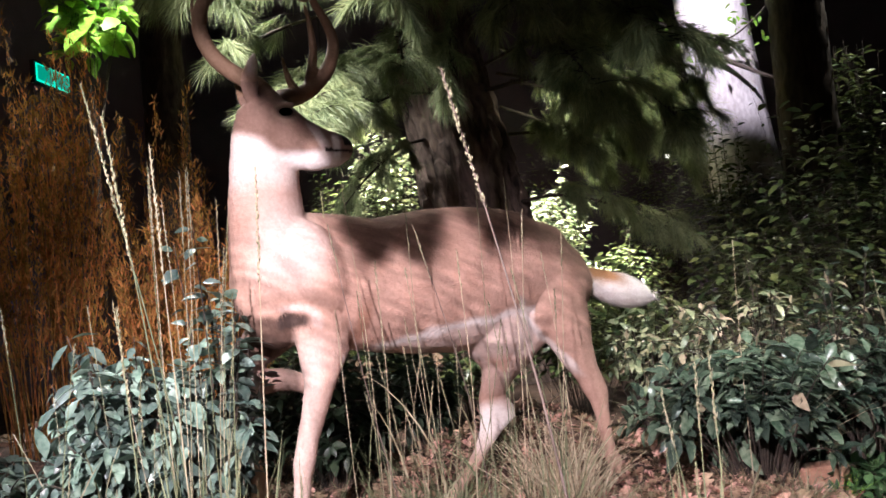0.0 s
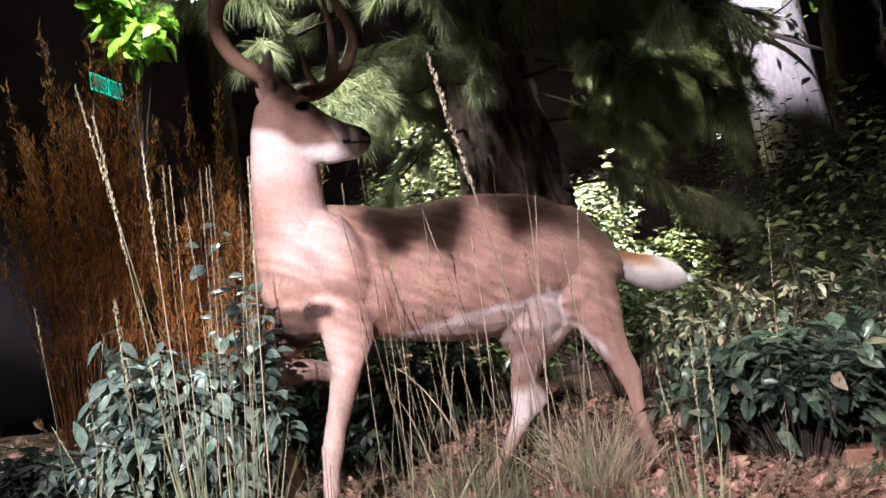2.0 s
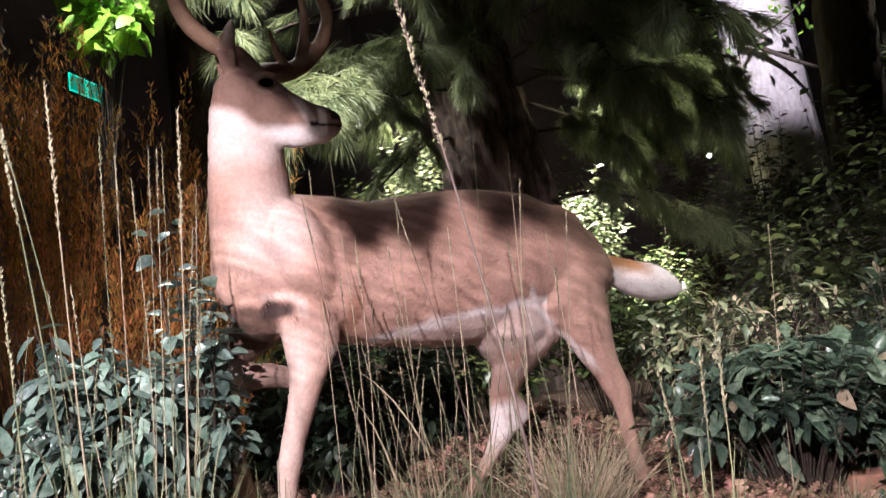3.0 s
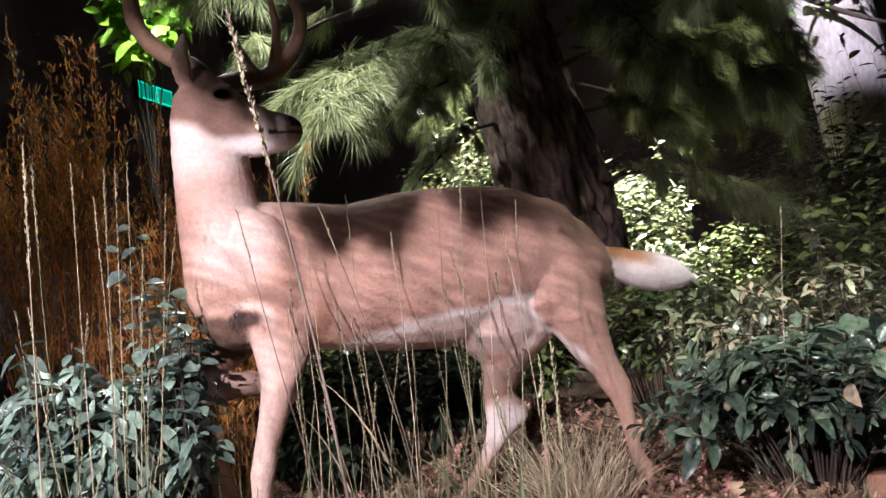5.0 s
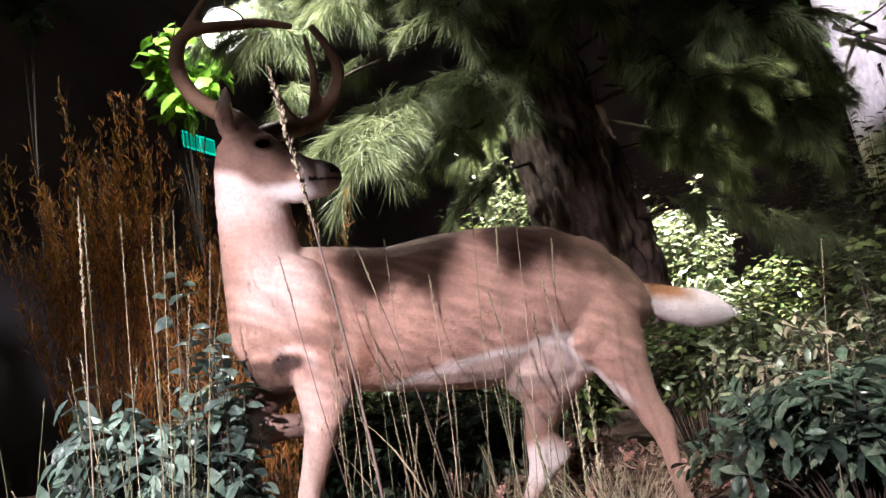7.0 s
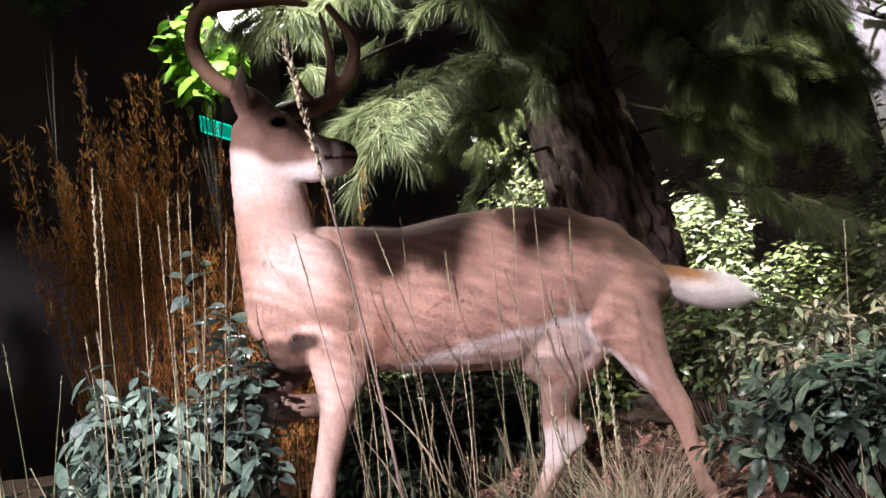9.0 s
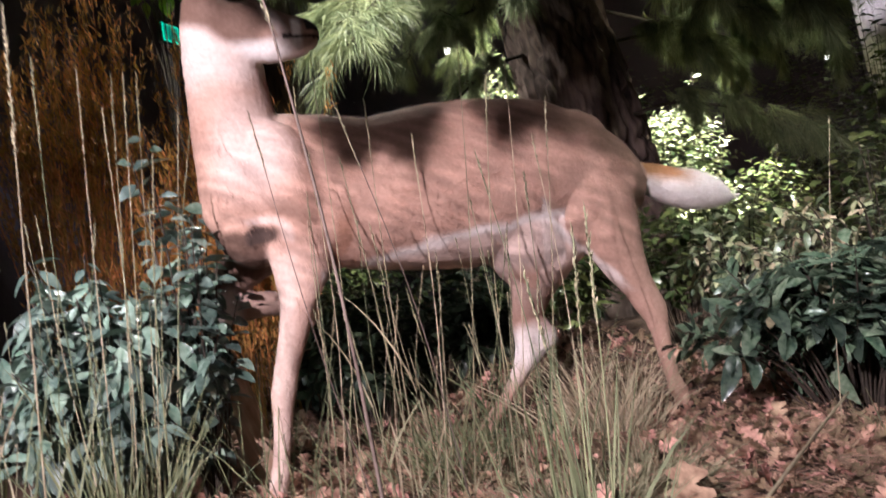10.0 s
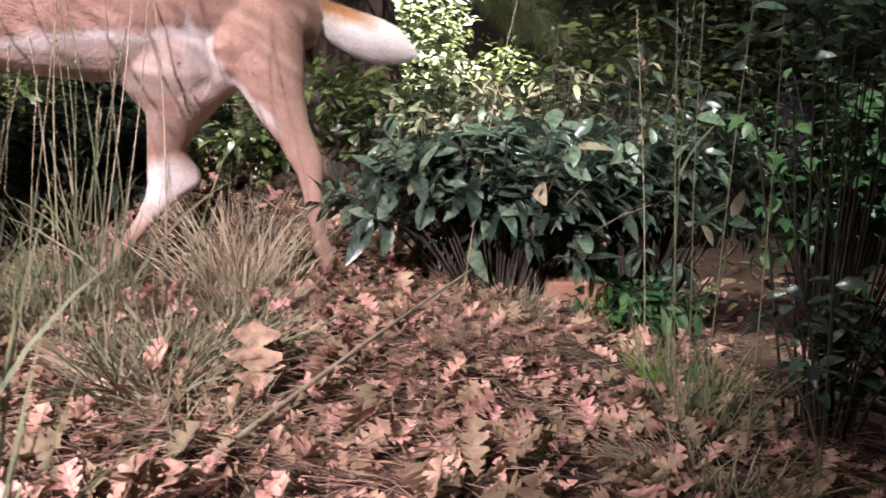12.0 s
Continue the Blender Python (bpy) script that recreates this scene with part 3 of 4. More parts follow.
            norms.append((Vector(p) - mid).normalized())
            cols.append([0.01, 0.01, 0.01])
    base = Vector((MID.x, MID.y, 0.02))
    me = bpy.data.meshes.new("deer_statue")
    me.from_pydata([tuple(p - base) for p in verts], [], faces)
    me.materials.append(FUR)
    me.polygons.foreach_set("use_smooth", [True] * len(faces))
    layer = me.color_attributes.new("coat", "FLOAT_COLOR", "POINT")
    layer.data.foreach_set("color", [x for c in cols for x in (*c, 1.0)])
    me.materials.append(EYE_GLASS)
    me.polygons.foreach_set("material_index", slots)
    me.normals_split_custom_set_from_vertices([tuple(n) for n in norms])
    ob = new("deer_statue", me)
    ob.location = base
    return tagged(ob, "mounted tan buck, head turned back, one foreleg raised", "deer mount")


build_deer()


# ---- pines ----


def frame_of(way, roll=0.0):
    """A turn whose x axis points along way and whose z axis stays as upright as it can."""
    x = Vector(way).normalized()
    y = UP.cross(x)
    y = Vector((0, 1, 0)) if y.length < 0.02 else y.normalized()
    m = Matrix((x, y, x.cross(y))).transposed().to_4x4()
    return m @ Matrix.Rotation(roll, 4, "X")


def needle_tuft(b, base, way, r, count=46, length=0.11, spread=0.68, slot=0, wide=0.0015):
    way = Vector(way).normalized()
    for _ in range(count):
        off = Vector((r.gauss(0, 1), r.gauss(0, 1), r.gauss(0, 1))) * spread * 0.5
        w = (way + off).normalized()
        root = Vector(base) - way * r.uniform(0, 0.11)
        size = length * r.uniform(0.7, 1.1)
        side = w.cross(Vector((r.uniform(-1, 1), r.uniform(-1, 1), r.uniform(-1, 1))))
        side = side.normalized() * wide if side.length > 0.01 else Vector((wide, 0, 0))
        tip = root + w * size + Vector((0, 0, -0.22 * size))
        mid = root + w * size * 0.55 + Vector((0, 0, -0.05 * size))
        b.add([root - side, root + side, mid + side * 0.9, mid - side * 0.9, tip], [(0, 1, 2, 3), (3, 2, 4)], slot)


def pine_bough(parent, origin, spine, twigs, seed, reach=0.28, droop=0.5, count=150, length=0.155, thick=0.014, label=""):
    """A branch along the spine with side twigs that end in tufts; two meshes: the branch and its needles."""
    r = random.Random(seed)
    o = Vector(origin)
    path = [p - o for p in curve_points(spine, 14)]
    wood, green = Build(), Build()
    tube(wood, path, [thick * (1 - 0.75 * i / 14) for i in range(15)], 6)
    for k in range(twigs):
        t = 0.25 + 0.75 * (k + r.random()) / twigs
        i = min(13, int(t * 14))
        p = path[i].lerp(path[i + 1], t * 14 - i)
        along = (path[i + 1] - path[i]).normalized()
        out = along.cross(UP).normalized() * r.choice((-1, 1)) * r.uniform(0.4, 1.0) + along * r.uniform(0.3, 1.0) + UP * r.uniform(-droop, 0.35)
        size = reach * r.uniform(0.45, 1.0)
        end = p + out.normalized() * size
        mid = p.lerp(end, 0.5) + Vector((0, 0, 0.03))
        pts = curve_points([p, mid, end], 5)
        tube(wood, pts, [0.005, 0.0045, 0.004, 0.0035, 0.003, 0.002], 5)
        way = (pts[-1] - pts[-2]).normalized()
        needle_tuft(green, end, way + Vector((0, 0, -droop * 0.4)), r, count, length * r.uniform(0.8, 1.15))
        needle_tuft(green, pts[3], way + Vector((0, 0, -droop * 0.3)), r, count // 2, length * 0.9)
    needle_tuft(green, path[-1], path[-1] - path[-2], r, count, length)
    limb = part("branch", wood, TWIG, parent, label)
    part("needles", green, NEEDLE, limb, "long green pine needles in drooping tufts")
    return limb


def bark_trunk(rows, seed, n=150, depth=0.042, plates=True):
    """A trunk through rows of (x, y, z, radius), with furrowed bark in relief; coordinates from its first row."""
    b = Build()
    o = Vector(rows[0][:3])
    m = 170
    pts = curve_points([Vector(r_[:3]) for r_ in rows], m)
    rad = [np.interp(k / m * (len(rows) - 1), range(len(rows)), [r_[3] for r_ in rows]) for k in range(m + 1)]
    verts, faces = [], []
    for p, q in zip(pts, rad):
        for i in range(n):
            a = math.tau * i / n
            bend = 0.5 * noise.noise((math.cos(a) * 2, math.sin(a) * 2, p.z * 2.5 + seed))
            w = Vector((math.cos(a + 0.25 * bend) * 7 + seed, math.sin(a + 0.25 * bend) * 7, p.z * 4.2))
            if plates:
                ridge = 1.5 - 3.2 * max(0, 0.35 - abs(noise.noise(w))) / 0.35 + 0.5 * noise.noise(w * 3)
            else:
                ridge = noise.noise(w * 0.6) + 0.5 * noise.noise(w * 2.4)
            verts.append(p - o + Vector((math.cos(a), math.sin(a), 0)) * (q + depth * 0.6 * ridge))
    for j in range(m):
        for i in range(n):
            k = (i + 1) % n
            faces.append((j * n + i, j * n + k, j * n + n + k, j * n + n + i))
    b.add(verts, faces)
    return b


PINE_AT = (0.02, 6.6, 0.0)
pine = thing("pine_tree", PINE_AT, "large old pine with furrowed brown bark and drooping boughs", "tree")
part("trunk", bark_trunk([(0.02, 6.6, 0, 0.47), (-0.02, 6.6, 0.7, 0.43), (-0.07, 6.6, 1.4, 0.40), (-0.2, 6.6, 2.2, 0.35), (-0.34, 6.6, 3.2, 0.31), (-0.5, 6.6, 5.2, 0.25)], 1), BARK, pine, "furrowed brown pine bark")
BOUGHS = [
    # spine, twigs, reach, droop
    ([(-0.4, 6.3, 3.3), (-1.1, 5.1, 3.05), (-1.5, 4.5, 2.85), (-1.58, 4.25, 2.62)], 10, 0.2, 0.6),
    ([(-0.42, 6.3, 2.55), (-0.6, 5.2, 2.25), (-0.72, 4.35, 1.92), (-0.74, 4.0, 1.62)], 22, 0.30, 0.5),
    ([(-0.42, 6.3, 2.6), (-0.75, 5.2, 2.3), (-0.88, 4.4, 1.95), (-0.86, 4.1, 1.75)], 16, 0.22, 0.4),
    ([(-0.4, 6.3, 3.2), (-0.9, 5.1, 2.95), (-1.2, 4.3, 2.62), (-1.22, 4.05, 2.40)], 20, 0.30, 0.7),
    ([(-0.4, 6.3, 3.2), (-0.6, 5.2, 3.0), (-0.78, 4.4, 2.72), (-0.82, 4.1, 2.50)], 16, 0.26, 0.7),
    ([(-0.5, 6.2, 3.1), (-1.1, 5.0, 2.5), (-1.2, 4.4, 2.16), (-1.12, 4.1, 2.08)], 8, 0.16, 0.4),
    ([(-0.1, 6.2, 2.6), (-0.05, 5.3, 2.4), (-0.03, 4.75, 2.05), (-0.06, 4.6, 1.83)], 5, 0.10, 0.9),
    ([(0.0, 6.2, 2.9), (0.2, 5.2, 2.75), (0.35, 4.5, 2.45), (0.4, 4.1, 2.15)], 20, 0.34, 0.8),
    ([(0.0, 6.2, 2.9), (-0.1, 5.2, 2.8), (-0.2, 4.5, 2.55), (-0.25, 4.1, 2.25)], 20, 0.34, 0.8),
    ([(0.1, 6.3, 2.7), (0.7, 5.4, 2.6), (1.0, 4.8, 2.3), (1.15, 4.4, 1.95)], 22, 0.36, 0.8),
    ([(0.1, 6.3, 3.0), (0.8, 5.2, 2.9), (1.3, 4.5, 2.6), (1.5, 4.1, 2.3)], 22, 0.36, 0.8),
    ([(0.1, 6.4, 2.3), (0.7, 5.9, 2.25), (1.1, 5.5, 2.0), (1.35, 5.2, 1.65)], 22, 0.36, 0.9),
    ([(0.15, 6.4, 2.3), (0.6, 6.0, 2.25), (0.85, 5.7, 2.0), (1.0, 5.5, 1.75)], 20, 0.30, 0.7),
    ([(0.1, 6.4, 2.5), (0.5, 5.8, 2.45), (0.7, 5.3, 2.2), (0.8, 5.0, 1.9)], 20, 0.32, 0.9),
    ([(0.30, 6.4, 1.40), (0.6, 6.15, 1.39), (0.99, 5.95, 1.24), (1.35, 5.8, 1.02)], 16, 0.24, 0.7),
    ([(-0.4, 6.3, 1.95), (-0.55, 6.0, 1.85), (-0.75, 5.7, 1.62), (-0.95, 5.5, 1.35)], 12, 0.28, 0.9),
    ([(-0.3, 6.3, 2.7), (-0.4, 5.6, 2.55), (-0.35, 5.1, 2.3), (-0.3, 4.8, 2.1)], 14, 0.3, 0.6),
    ([(-0.3, 6.3, 2.3), (-0.5, 5.8, 2.2), (-0.6, 5.4, 2.05), (-0.62, 5.1, 1.9)], 10, 0.24, 0.4),
    ([(0.2, 6.4, 3.3), (1.2, 5.6, 3.2), (1.8, 5.0, 2.9), (2.1, 4.7, 2.6)], 20, 0.36, 0.8),
    ([(0.2, 6.6, 2.7), (0.7, 6.8, 2.5), (1.1, 6.9, 2.2), (1.35, 7.0, 1.85)], 20, 0.34, 0.8),
    ([(0.2, 6.6, 2.2), (0.5, 6.8, 2.1), (0.8, 7.0, 1.95), (1.0, 7.1, 1.75)], 16, 0.28, 0.8),
    ([(0.2, 6.6, 3.1), (0.9, 6.7, 2.9), (1.4, 6.8, 2.6), (1.75, 6.8, 2.2)], 22, 0.36, 0.8),
    ([(0.3, 6.6, 2.4), (0.9, 6.6, 2.2), (1.35, 6.5, 1.95), (1.6, 6.4, 1.65)], 22, 0.34, 0.8),
    ([(0.25, 6.5, 1.95), (0.5, 6.3, 1.9), (0.7, 6.1, 1.8), (0.85, 6.0, 1.66)], 12, 0.22, 0.7),
    ([(-0.4, 6.6, 2.9), (-0.9, 6.8, 2.75), (-1.3, 7.0, 2.5), (-1.6, 7.1, 2.25)], 12, 0.3, 0.8),
    ([(0.2, 6.7, 2.5), (0.6, 7.0, 2.45), (0.9, 7.2, 2.25), (1.1, 7.3, 1.95)], 18, 0.30, 0.9),
    ([(-0.4, 6.8, 2.6), (-0.7, 7.1, 2.6), (-0.95, 7.3, 2.5), (-1.2, 7.4, 2.3)], 9, 0.26, 0.9),
]
for i, (spine, twigs, reach, droop) in enumerate(BOUGHS):
    pine_bough(pine, PINE_AT, spine, int(twigs * 1.5), 100 + i, reach, droop)

# unseen bough added over the walk to shade the buck's back, brow and antlers
SHADED = [(0.57, -0.16, 0.98), (0.55, -0.17, 0.92), (0.52, -0.17, 0.87), (0.47, -0.17, 0.92), (0.43, -0.16, 0.95), (0.54, -0.16, 0.98), (0.49, -0.17, 0.89),
          (0.38, -0.17, 0.94), (0.35, -0.17, 0.89), (0.33, -0.17, 0.84), (0.40, -0.17, 0.96), (0.33, -0.17, 0.87), (0.09, -0.13, 0.99), (0.06, -0.16, 0.93),
          (0.04, -0.16, 0.88), (0.12, -0.13, 1.01), (0.05, -0.16, 0.91), (-0.08, -0.13, 0.98), (-0.12, -0.16, 0.94), (-0.18, -0.16, 0.90), (-0.25, -0.16, 0.85),
          (-0.30, -0.16, 0.80), (-0.23, -0.16, 0.92), (-0.14, -0.16, 0.89), (-0.29, -0.16, 0.88), (-0.05, -0.16, 0.93)]
wood, green = Build(), Build()
r = random.Random(8)
o = Vector(PINE_AT)
spots = [(body_at(*q), 0.052) for q in SHADED]
spots += [(head_at(a, h, z), 0.062) for a, h, z in ((-0.02, 0.0, 1.36), (0.05, 0.0, 1.30), (-0.08, 0.0, 1.40), (0.12, 0.0, 1.27), (-0.08, 0.0, 1.47), (-0.21, 0.07, 1.57), (-0.11, 0.08, 1.69),
                                                   (0.08, 0.12, 1.70), (0.04, 0.2, 1.43), (0.2, 0.35, 1.58), (-0.03, 0.0, 1.30), (0.09, 0.0, 1.25), (0.16, 0.03, 1.24), (0.02, 0.0, 1.34), (0.0, 0.1, 1.46), (-0.13, 0.1, 1.79))]
spots = [(p + (KEY - p) * 0.5 - o, size) for p, size in spots]
lead = [Vector(p) - o for p in ((-0.35, 6.5, 4.4), (0.3, 4.6, 4.3), (0.7, 2.8, 3.6), (0.75, 1.7, 2.5), (0.35, 1.25, 2.1), (-0.05, 1.05, 1.98), (-0.6, 0.95, 1.95))]
tube(wood, curve_points(lead, 30), [0.03 - 0.0008 * i for i in range(31)], 7)
bar = curve_points(lead[3:], 20)
for p, size in spots:
    top = min(bar, key=lambda q: abs(q.x - p.x))
    tube(wood, curve_points([top, top.lerp(p, 0.5) + Vector((0, 0, 0.03)), p], 4), [0.005, 0.0045, 0.004, 0.0035, 0.003], 5)
    needle_tuft(green, p + Vector((0, 0, 0.02)), (p - top).normalized() + Vector((0, 0, -0.4)), r, 150, size, 1.2, 0, 0.0022)
limb = part("branch", wood, TWIG, pine, "long unseen limb added over the walk for shade")
part("needles", green, NEEDLE, limb)

# pale tree, its dark neighbour and the stems behind
pale = thing("pale_tree", (2.46, 8.0, 0.0), "pale grey smooth-barked tree in violet lamp light", "tree")
part("trunk", bark_trunk([(2.56, 8.0, 0, 0.36), (2.52, 8.0, 1.2, 0.33), (2.44, 8.0, 2.2, 0.32), (2.35, 8.0, 3.2, 0.32), (2.26, 8.0, 5.2, 0.3)], 4, depth=0.012, plates=False), PALE_BARK, pale, "pale bark")
b = Build()
for pts, w in (([(2.3, 7.68, 2.7), (2.05, 7.5, 2.82), (1.75, 7.3, 2.85), (1.5, 7.2, 2.98)], 0.02), ([(2.0, 7.66, 2.8), (2.25, 7.6, 2.6), (2.5, 7.5, 2.42), (2.7, 7.4, 2.3)], 0.028), ([(2.1, 7.55, 2.72), (2.35, 7.45, 2.8), (2.6, 7.3, 3.0)], 0.012)):
    tube(b, [p - Vector((2.46, 8.0, 0)) for p in curve_points(pts, 10)], [w * (1 - 0.06 * i) for i in range(11)], 7)
part("limb", b, TWIG, pale)
b = Build()
r = random.Random(19)
leaf = leaf_form(0.075, 0.035)
for c, n in (((1.75, 7.3, 2.85), 16), ((2.05, 7.5, 2.72), 14), ((2.55, 7.4, 2.75), 18), ((2.35, 7.45, 2.95), 16), ((1.55, 7.2, 2.7), 10)):
    for _ in range(n):
        p = Vector(c) + Vector((r.gauss(0, 0.13), r.gauss(0, 0.06), r.gauss(0, 0.09))) - Vector((2.46, 8.0, 0))
        put_form(b, leaf, Matrix.Translation(p) @ frame_of((r.uniform(-1, 1), r.uniform(-1, 1), r.uniform(-1, 0.3)), r.uniform(-1, 1)))
tagged(part("foliage", b, LIME_LEAF, pale), kind="stuff")
for x, y, w, lean, lab in ((2.66, 7.0, 0.22, 0.02, "dark straight trunk in deep shade"), (3.3, 6.2, 0.16, 0.05, "slim dark trunk in deep shade"), (-3.0, 7.5, 0.2, 0.0, "dark trunk by the hall wall")):
    t = thing("dark_tree", (x, y, 0), lab, "tree", "dark trunks behind")
    part("trunk", bark_trunk([(x, y, -0.2, w * 1.2), (x + lean, y, 1.5, w), (x + 2 * lean, y, 5.2, w * 0.85)], x, n=40, depth=0.015), DARK_BARK, t)

# ---- shrubs ----


def shrub(name, label, at, radii, stems, per, leaf, mats, seed, rise=0.35, single=300, group="", droop=0.45, start=0.35, category="shrub", lumps=0.7, dry=0.0, arch=0.25, low=-0.75):
    """Stems that fan out of the ground, with leaves set along their outer parts."""
    r = random.Random(seed)
    o = Vector(at)
    top = thing(name, at, label, category, group)
    wood, rest = Build(), Build()
    forms = [leaf_form(leaf[0] * q, leaf[1] * q * w, fold, curl) for q, w, fold, curl in ((1, 1, 0.25, 0.25), (0.85, 1.1, 0.35, 0.1), (1.15, 0.9, 0.15, 0.4), (0.7, 1.0, 0.3, 0.3))]
    meshes = []
    for q in range(8):
        bb = Build()
        bb.add(*forms[q % 4])
        meshes.append(bb.mesh("leaf", [mats if q < 4 else STRAW]))
    made = 0
    for k in range(stems):
        while True:
            e = Vector((r.uniform(-1, 1), r.uniform(-1, 1), r.uniform(low, 1)))
            if 0.45 < e.length < 1:
                break
        e *= 0.84 + lumps * noise.noise(e * 1.9 + o)
        end = Vector((e.x * radii[0], e.y * radii[1], rise + e.z * radii[2]))
        foot = Vector((end.x * 0.25, end.y * 0.25, 0.0))
        mid = foot.lerp(end, 0.5) + Vector((0, 0, arch * radii[2]))
        if category == "tree":
            foot, mid = foot * 0.1, Vector((end.x * 0.08, end.y * 0.08, end.z * 0.6))
        pts = curve_points([foot, mid, end], 10)
        if single:
            one = Build()
            tube(one, pts, [0.004 - 0.00028 * i for i in range(11)], 5)
            part("stem", one, TWIG, top)
        else:
            tube(wood, pts, [0.0024 - 0.00016 * i for i in range(11)], 4)
        for j in range(per):
            t = start + (1 - start) * (j + 0.5 * r.random()) / per
            i = min(9, int(t * 10))
            p = pts[i].lerp(pts[i + 1], t * 10 - i)
            along = (pts[i + 1] - pts[i]).normalized()
            spin = j * 2.4 + r.uniform(-0.5, 0.5)
            side = along.cross(Vector((0.2, 0.1, 1))).normalized()
            out = side * math.cos(spin) + along.cross(side) * math.sin(spin)
            way = out + along * r.uniform(0.3, 1.0) + Vector((0, 0, -droop * r.uniform(0.2, 1.4)))
            m = Matrix.Translation(p + way.normalized() * 0.006) @ frame_of(way, r.gauss(0, 0.45)) @ Matrix.Scale(r.uniform(0.6, 1.3), 4)
            q = r.randrange(4)
            if made < single and p.y < radii[1] * 0.4:
                lf = new("leaf", meshes[q + (4 if r.random() < dry else 0)])
                lf.parent = top
                lf.matrix_local = m
                made += 1
            else:
                put_form(rest, forms[q], m, 1 if r.random() < dry else 0)
    if wood.v:
        tagged(part("twig_mass", wood, TWIG, top), kind="stuff")
    if rest.v:
        tagged(part("foliage", rest, [mats, STRAW], top), kind="stuff")
    return top


def gz(x, y):
    return ground_height(x, y)


# bluish shrub beside the buck's chest
shrub("broadleaf_shrub", "dense low shrub with bluish green oval leaves", (-0.78, 2.25, gz(-0.78, 2.25)), (0.36, 0.26, 0.37), 230, 16, (0.064, 0.031), BLUE_LEAF, 11, 0.37, droop=1.2, lumps=0.35)
shrub("tall_shrub", "upright leafy shoot with bluish green leaves", (-0.58, 2.34, gz(-0.58, 2.34)), (0.14, 0.12, 0.44), 34, 12, (0.06, 0.036), BLUE_LEAF, 12, 0.55, 180, droop=0.8)
shrub("low_shrub", "low dark shrub in shade", (-1.50, 2.6, gz(-1.50, 2.6)), (0.42, 0.25, 0.17), 34, 10, (0.06, 0.036), BLUE_LEAF, 13, 0.16, 60)
# glossy shrubs behind the buck's hind legs
shrub("glossy_shrub", "low shrub with glossy dark green leaves", (1.05, 3.06, gz(1.05, 3.06)), (0.42, 0.28, 0.20), 170, 10, (0.084, 0.036), SPRAY_LEAF, 21, 0.33, 300, "glossy shrubs", droop=0.25, dry=0.02, arch=0.3, low=-0.85, lumps=1.0, start=0.72)
shrub("glossy_shrub", "spreading shrub with glossy dark green leaves", (1.45, 3.28, gz(1.45, 3.28)), (0.52, 0.34, 0.33), 130, 11, (0.074, 0.031), SPRAY_LEAF, 22, 0.46, 300, "glossy shrubs", droop=0.3, dry=0.06, arch=0.35, low=-1.0, lumps=1.1, start=0.62)
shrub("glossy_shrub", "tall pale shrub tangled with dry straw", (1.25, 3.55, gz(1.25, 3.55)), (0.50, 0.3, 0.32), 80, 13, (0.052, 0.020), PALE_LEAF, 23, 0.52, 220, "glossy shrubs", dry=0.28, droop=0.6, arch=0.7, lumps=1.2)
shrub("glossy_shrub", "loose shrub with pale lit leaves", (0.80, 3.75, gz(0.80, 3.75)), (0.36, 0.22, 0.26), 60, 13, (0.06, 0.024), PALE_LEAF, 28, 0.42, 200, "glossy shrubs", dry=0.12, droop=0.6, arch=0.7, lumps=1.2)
shrub("low_shrub", "low dark leafy growth under the shrubs", (1.42, 3.12, gz(1.42, 3.12)), (0.30, 0.14, 0.10), 50, 12, (0.055, 0.026), GREEN_LEAF, 27, 0.10, 120, low=-1.0, arch=0.6, start=0.2)
shrub("glossy_shrub", "dark shrub in shade", (2.1, 3.3, gz(2.1, 3.3)), (0.40, 0.4, 0.45), 90, 12, (0.06, 0.03), GREEN_LEAF, 24, 0.55, 100, "glossy shrubs", start=0.5)
shrub("leafy_branch", "overhanging spray of green leaves", (1.72, 2.55, gz(1.72, 2.55)), (0.22, 0.2, 0.14), 12, 12, (0.08, 0.032), SPRAY_LEAF, 25, 0.90, 120, start=0.78)
shrub("low_shrub", "low bush with pale green leaves", (1.72, 2.45, gz(1.72, 2.45)), (0.22, 0.22, 0.2), 26, 10, (0.05, 0.026), SPRAY_LEAF, 26, 0.26, 120)
# low growth in the hollow behind the buck, leaves coloured dark for shade
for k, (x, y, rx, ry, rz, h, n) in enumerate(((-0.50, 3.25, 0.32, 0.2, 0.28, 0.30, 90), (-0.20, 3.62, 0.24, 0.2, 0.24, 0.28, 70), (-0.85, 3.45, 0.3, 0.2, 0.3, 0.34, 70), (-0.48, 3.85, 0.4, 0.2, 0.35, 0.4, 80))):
    shrub("dark_shrub", "dense low shrub, leaves coloured dark for shade", (x, y, gz(x, y)), (rx, ry, rz), n, 13, (0.06, 0.03), DARKENED_LEAF, 61 + k, h, 0, "dark low shrubs")
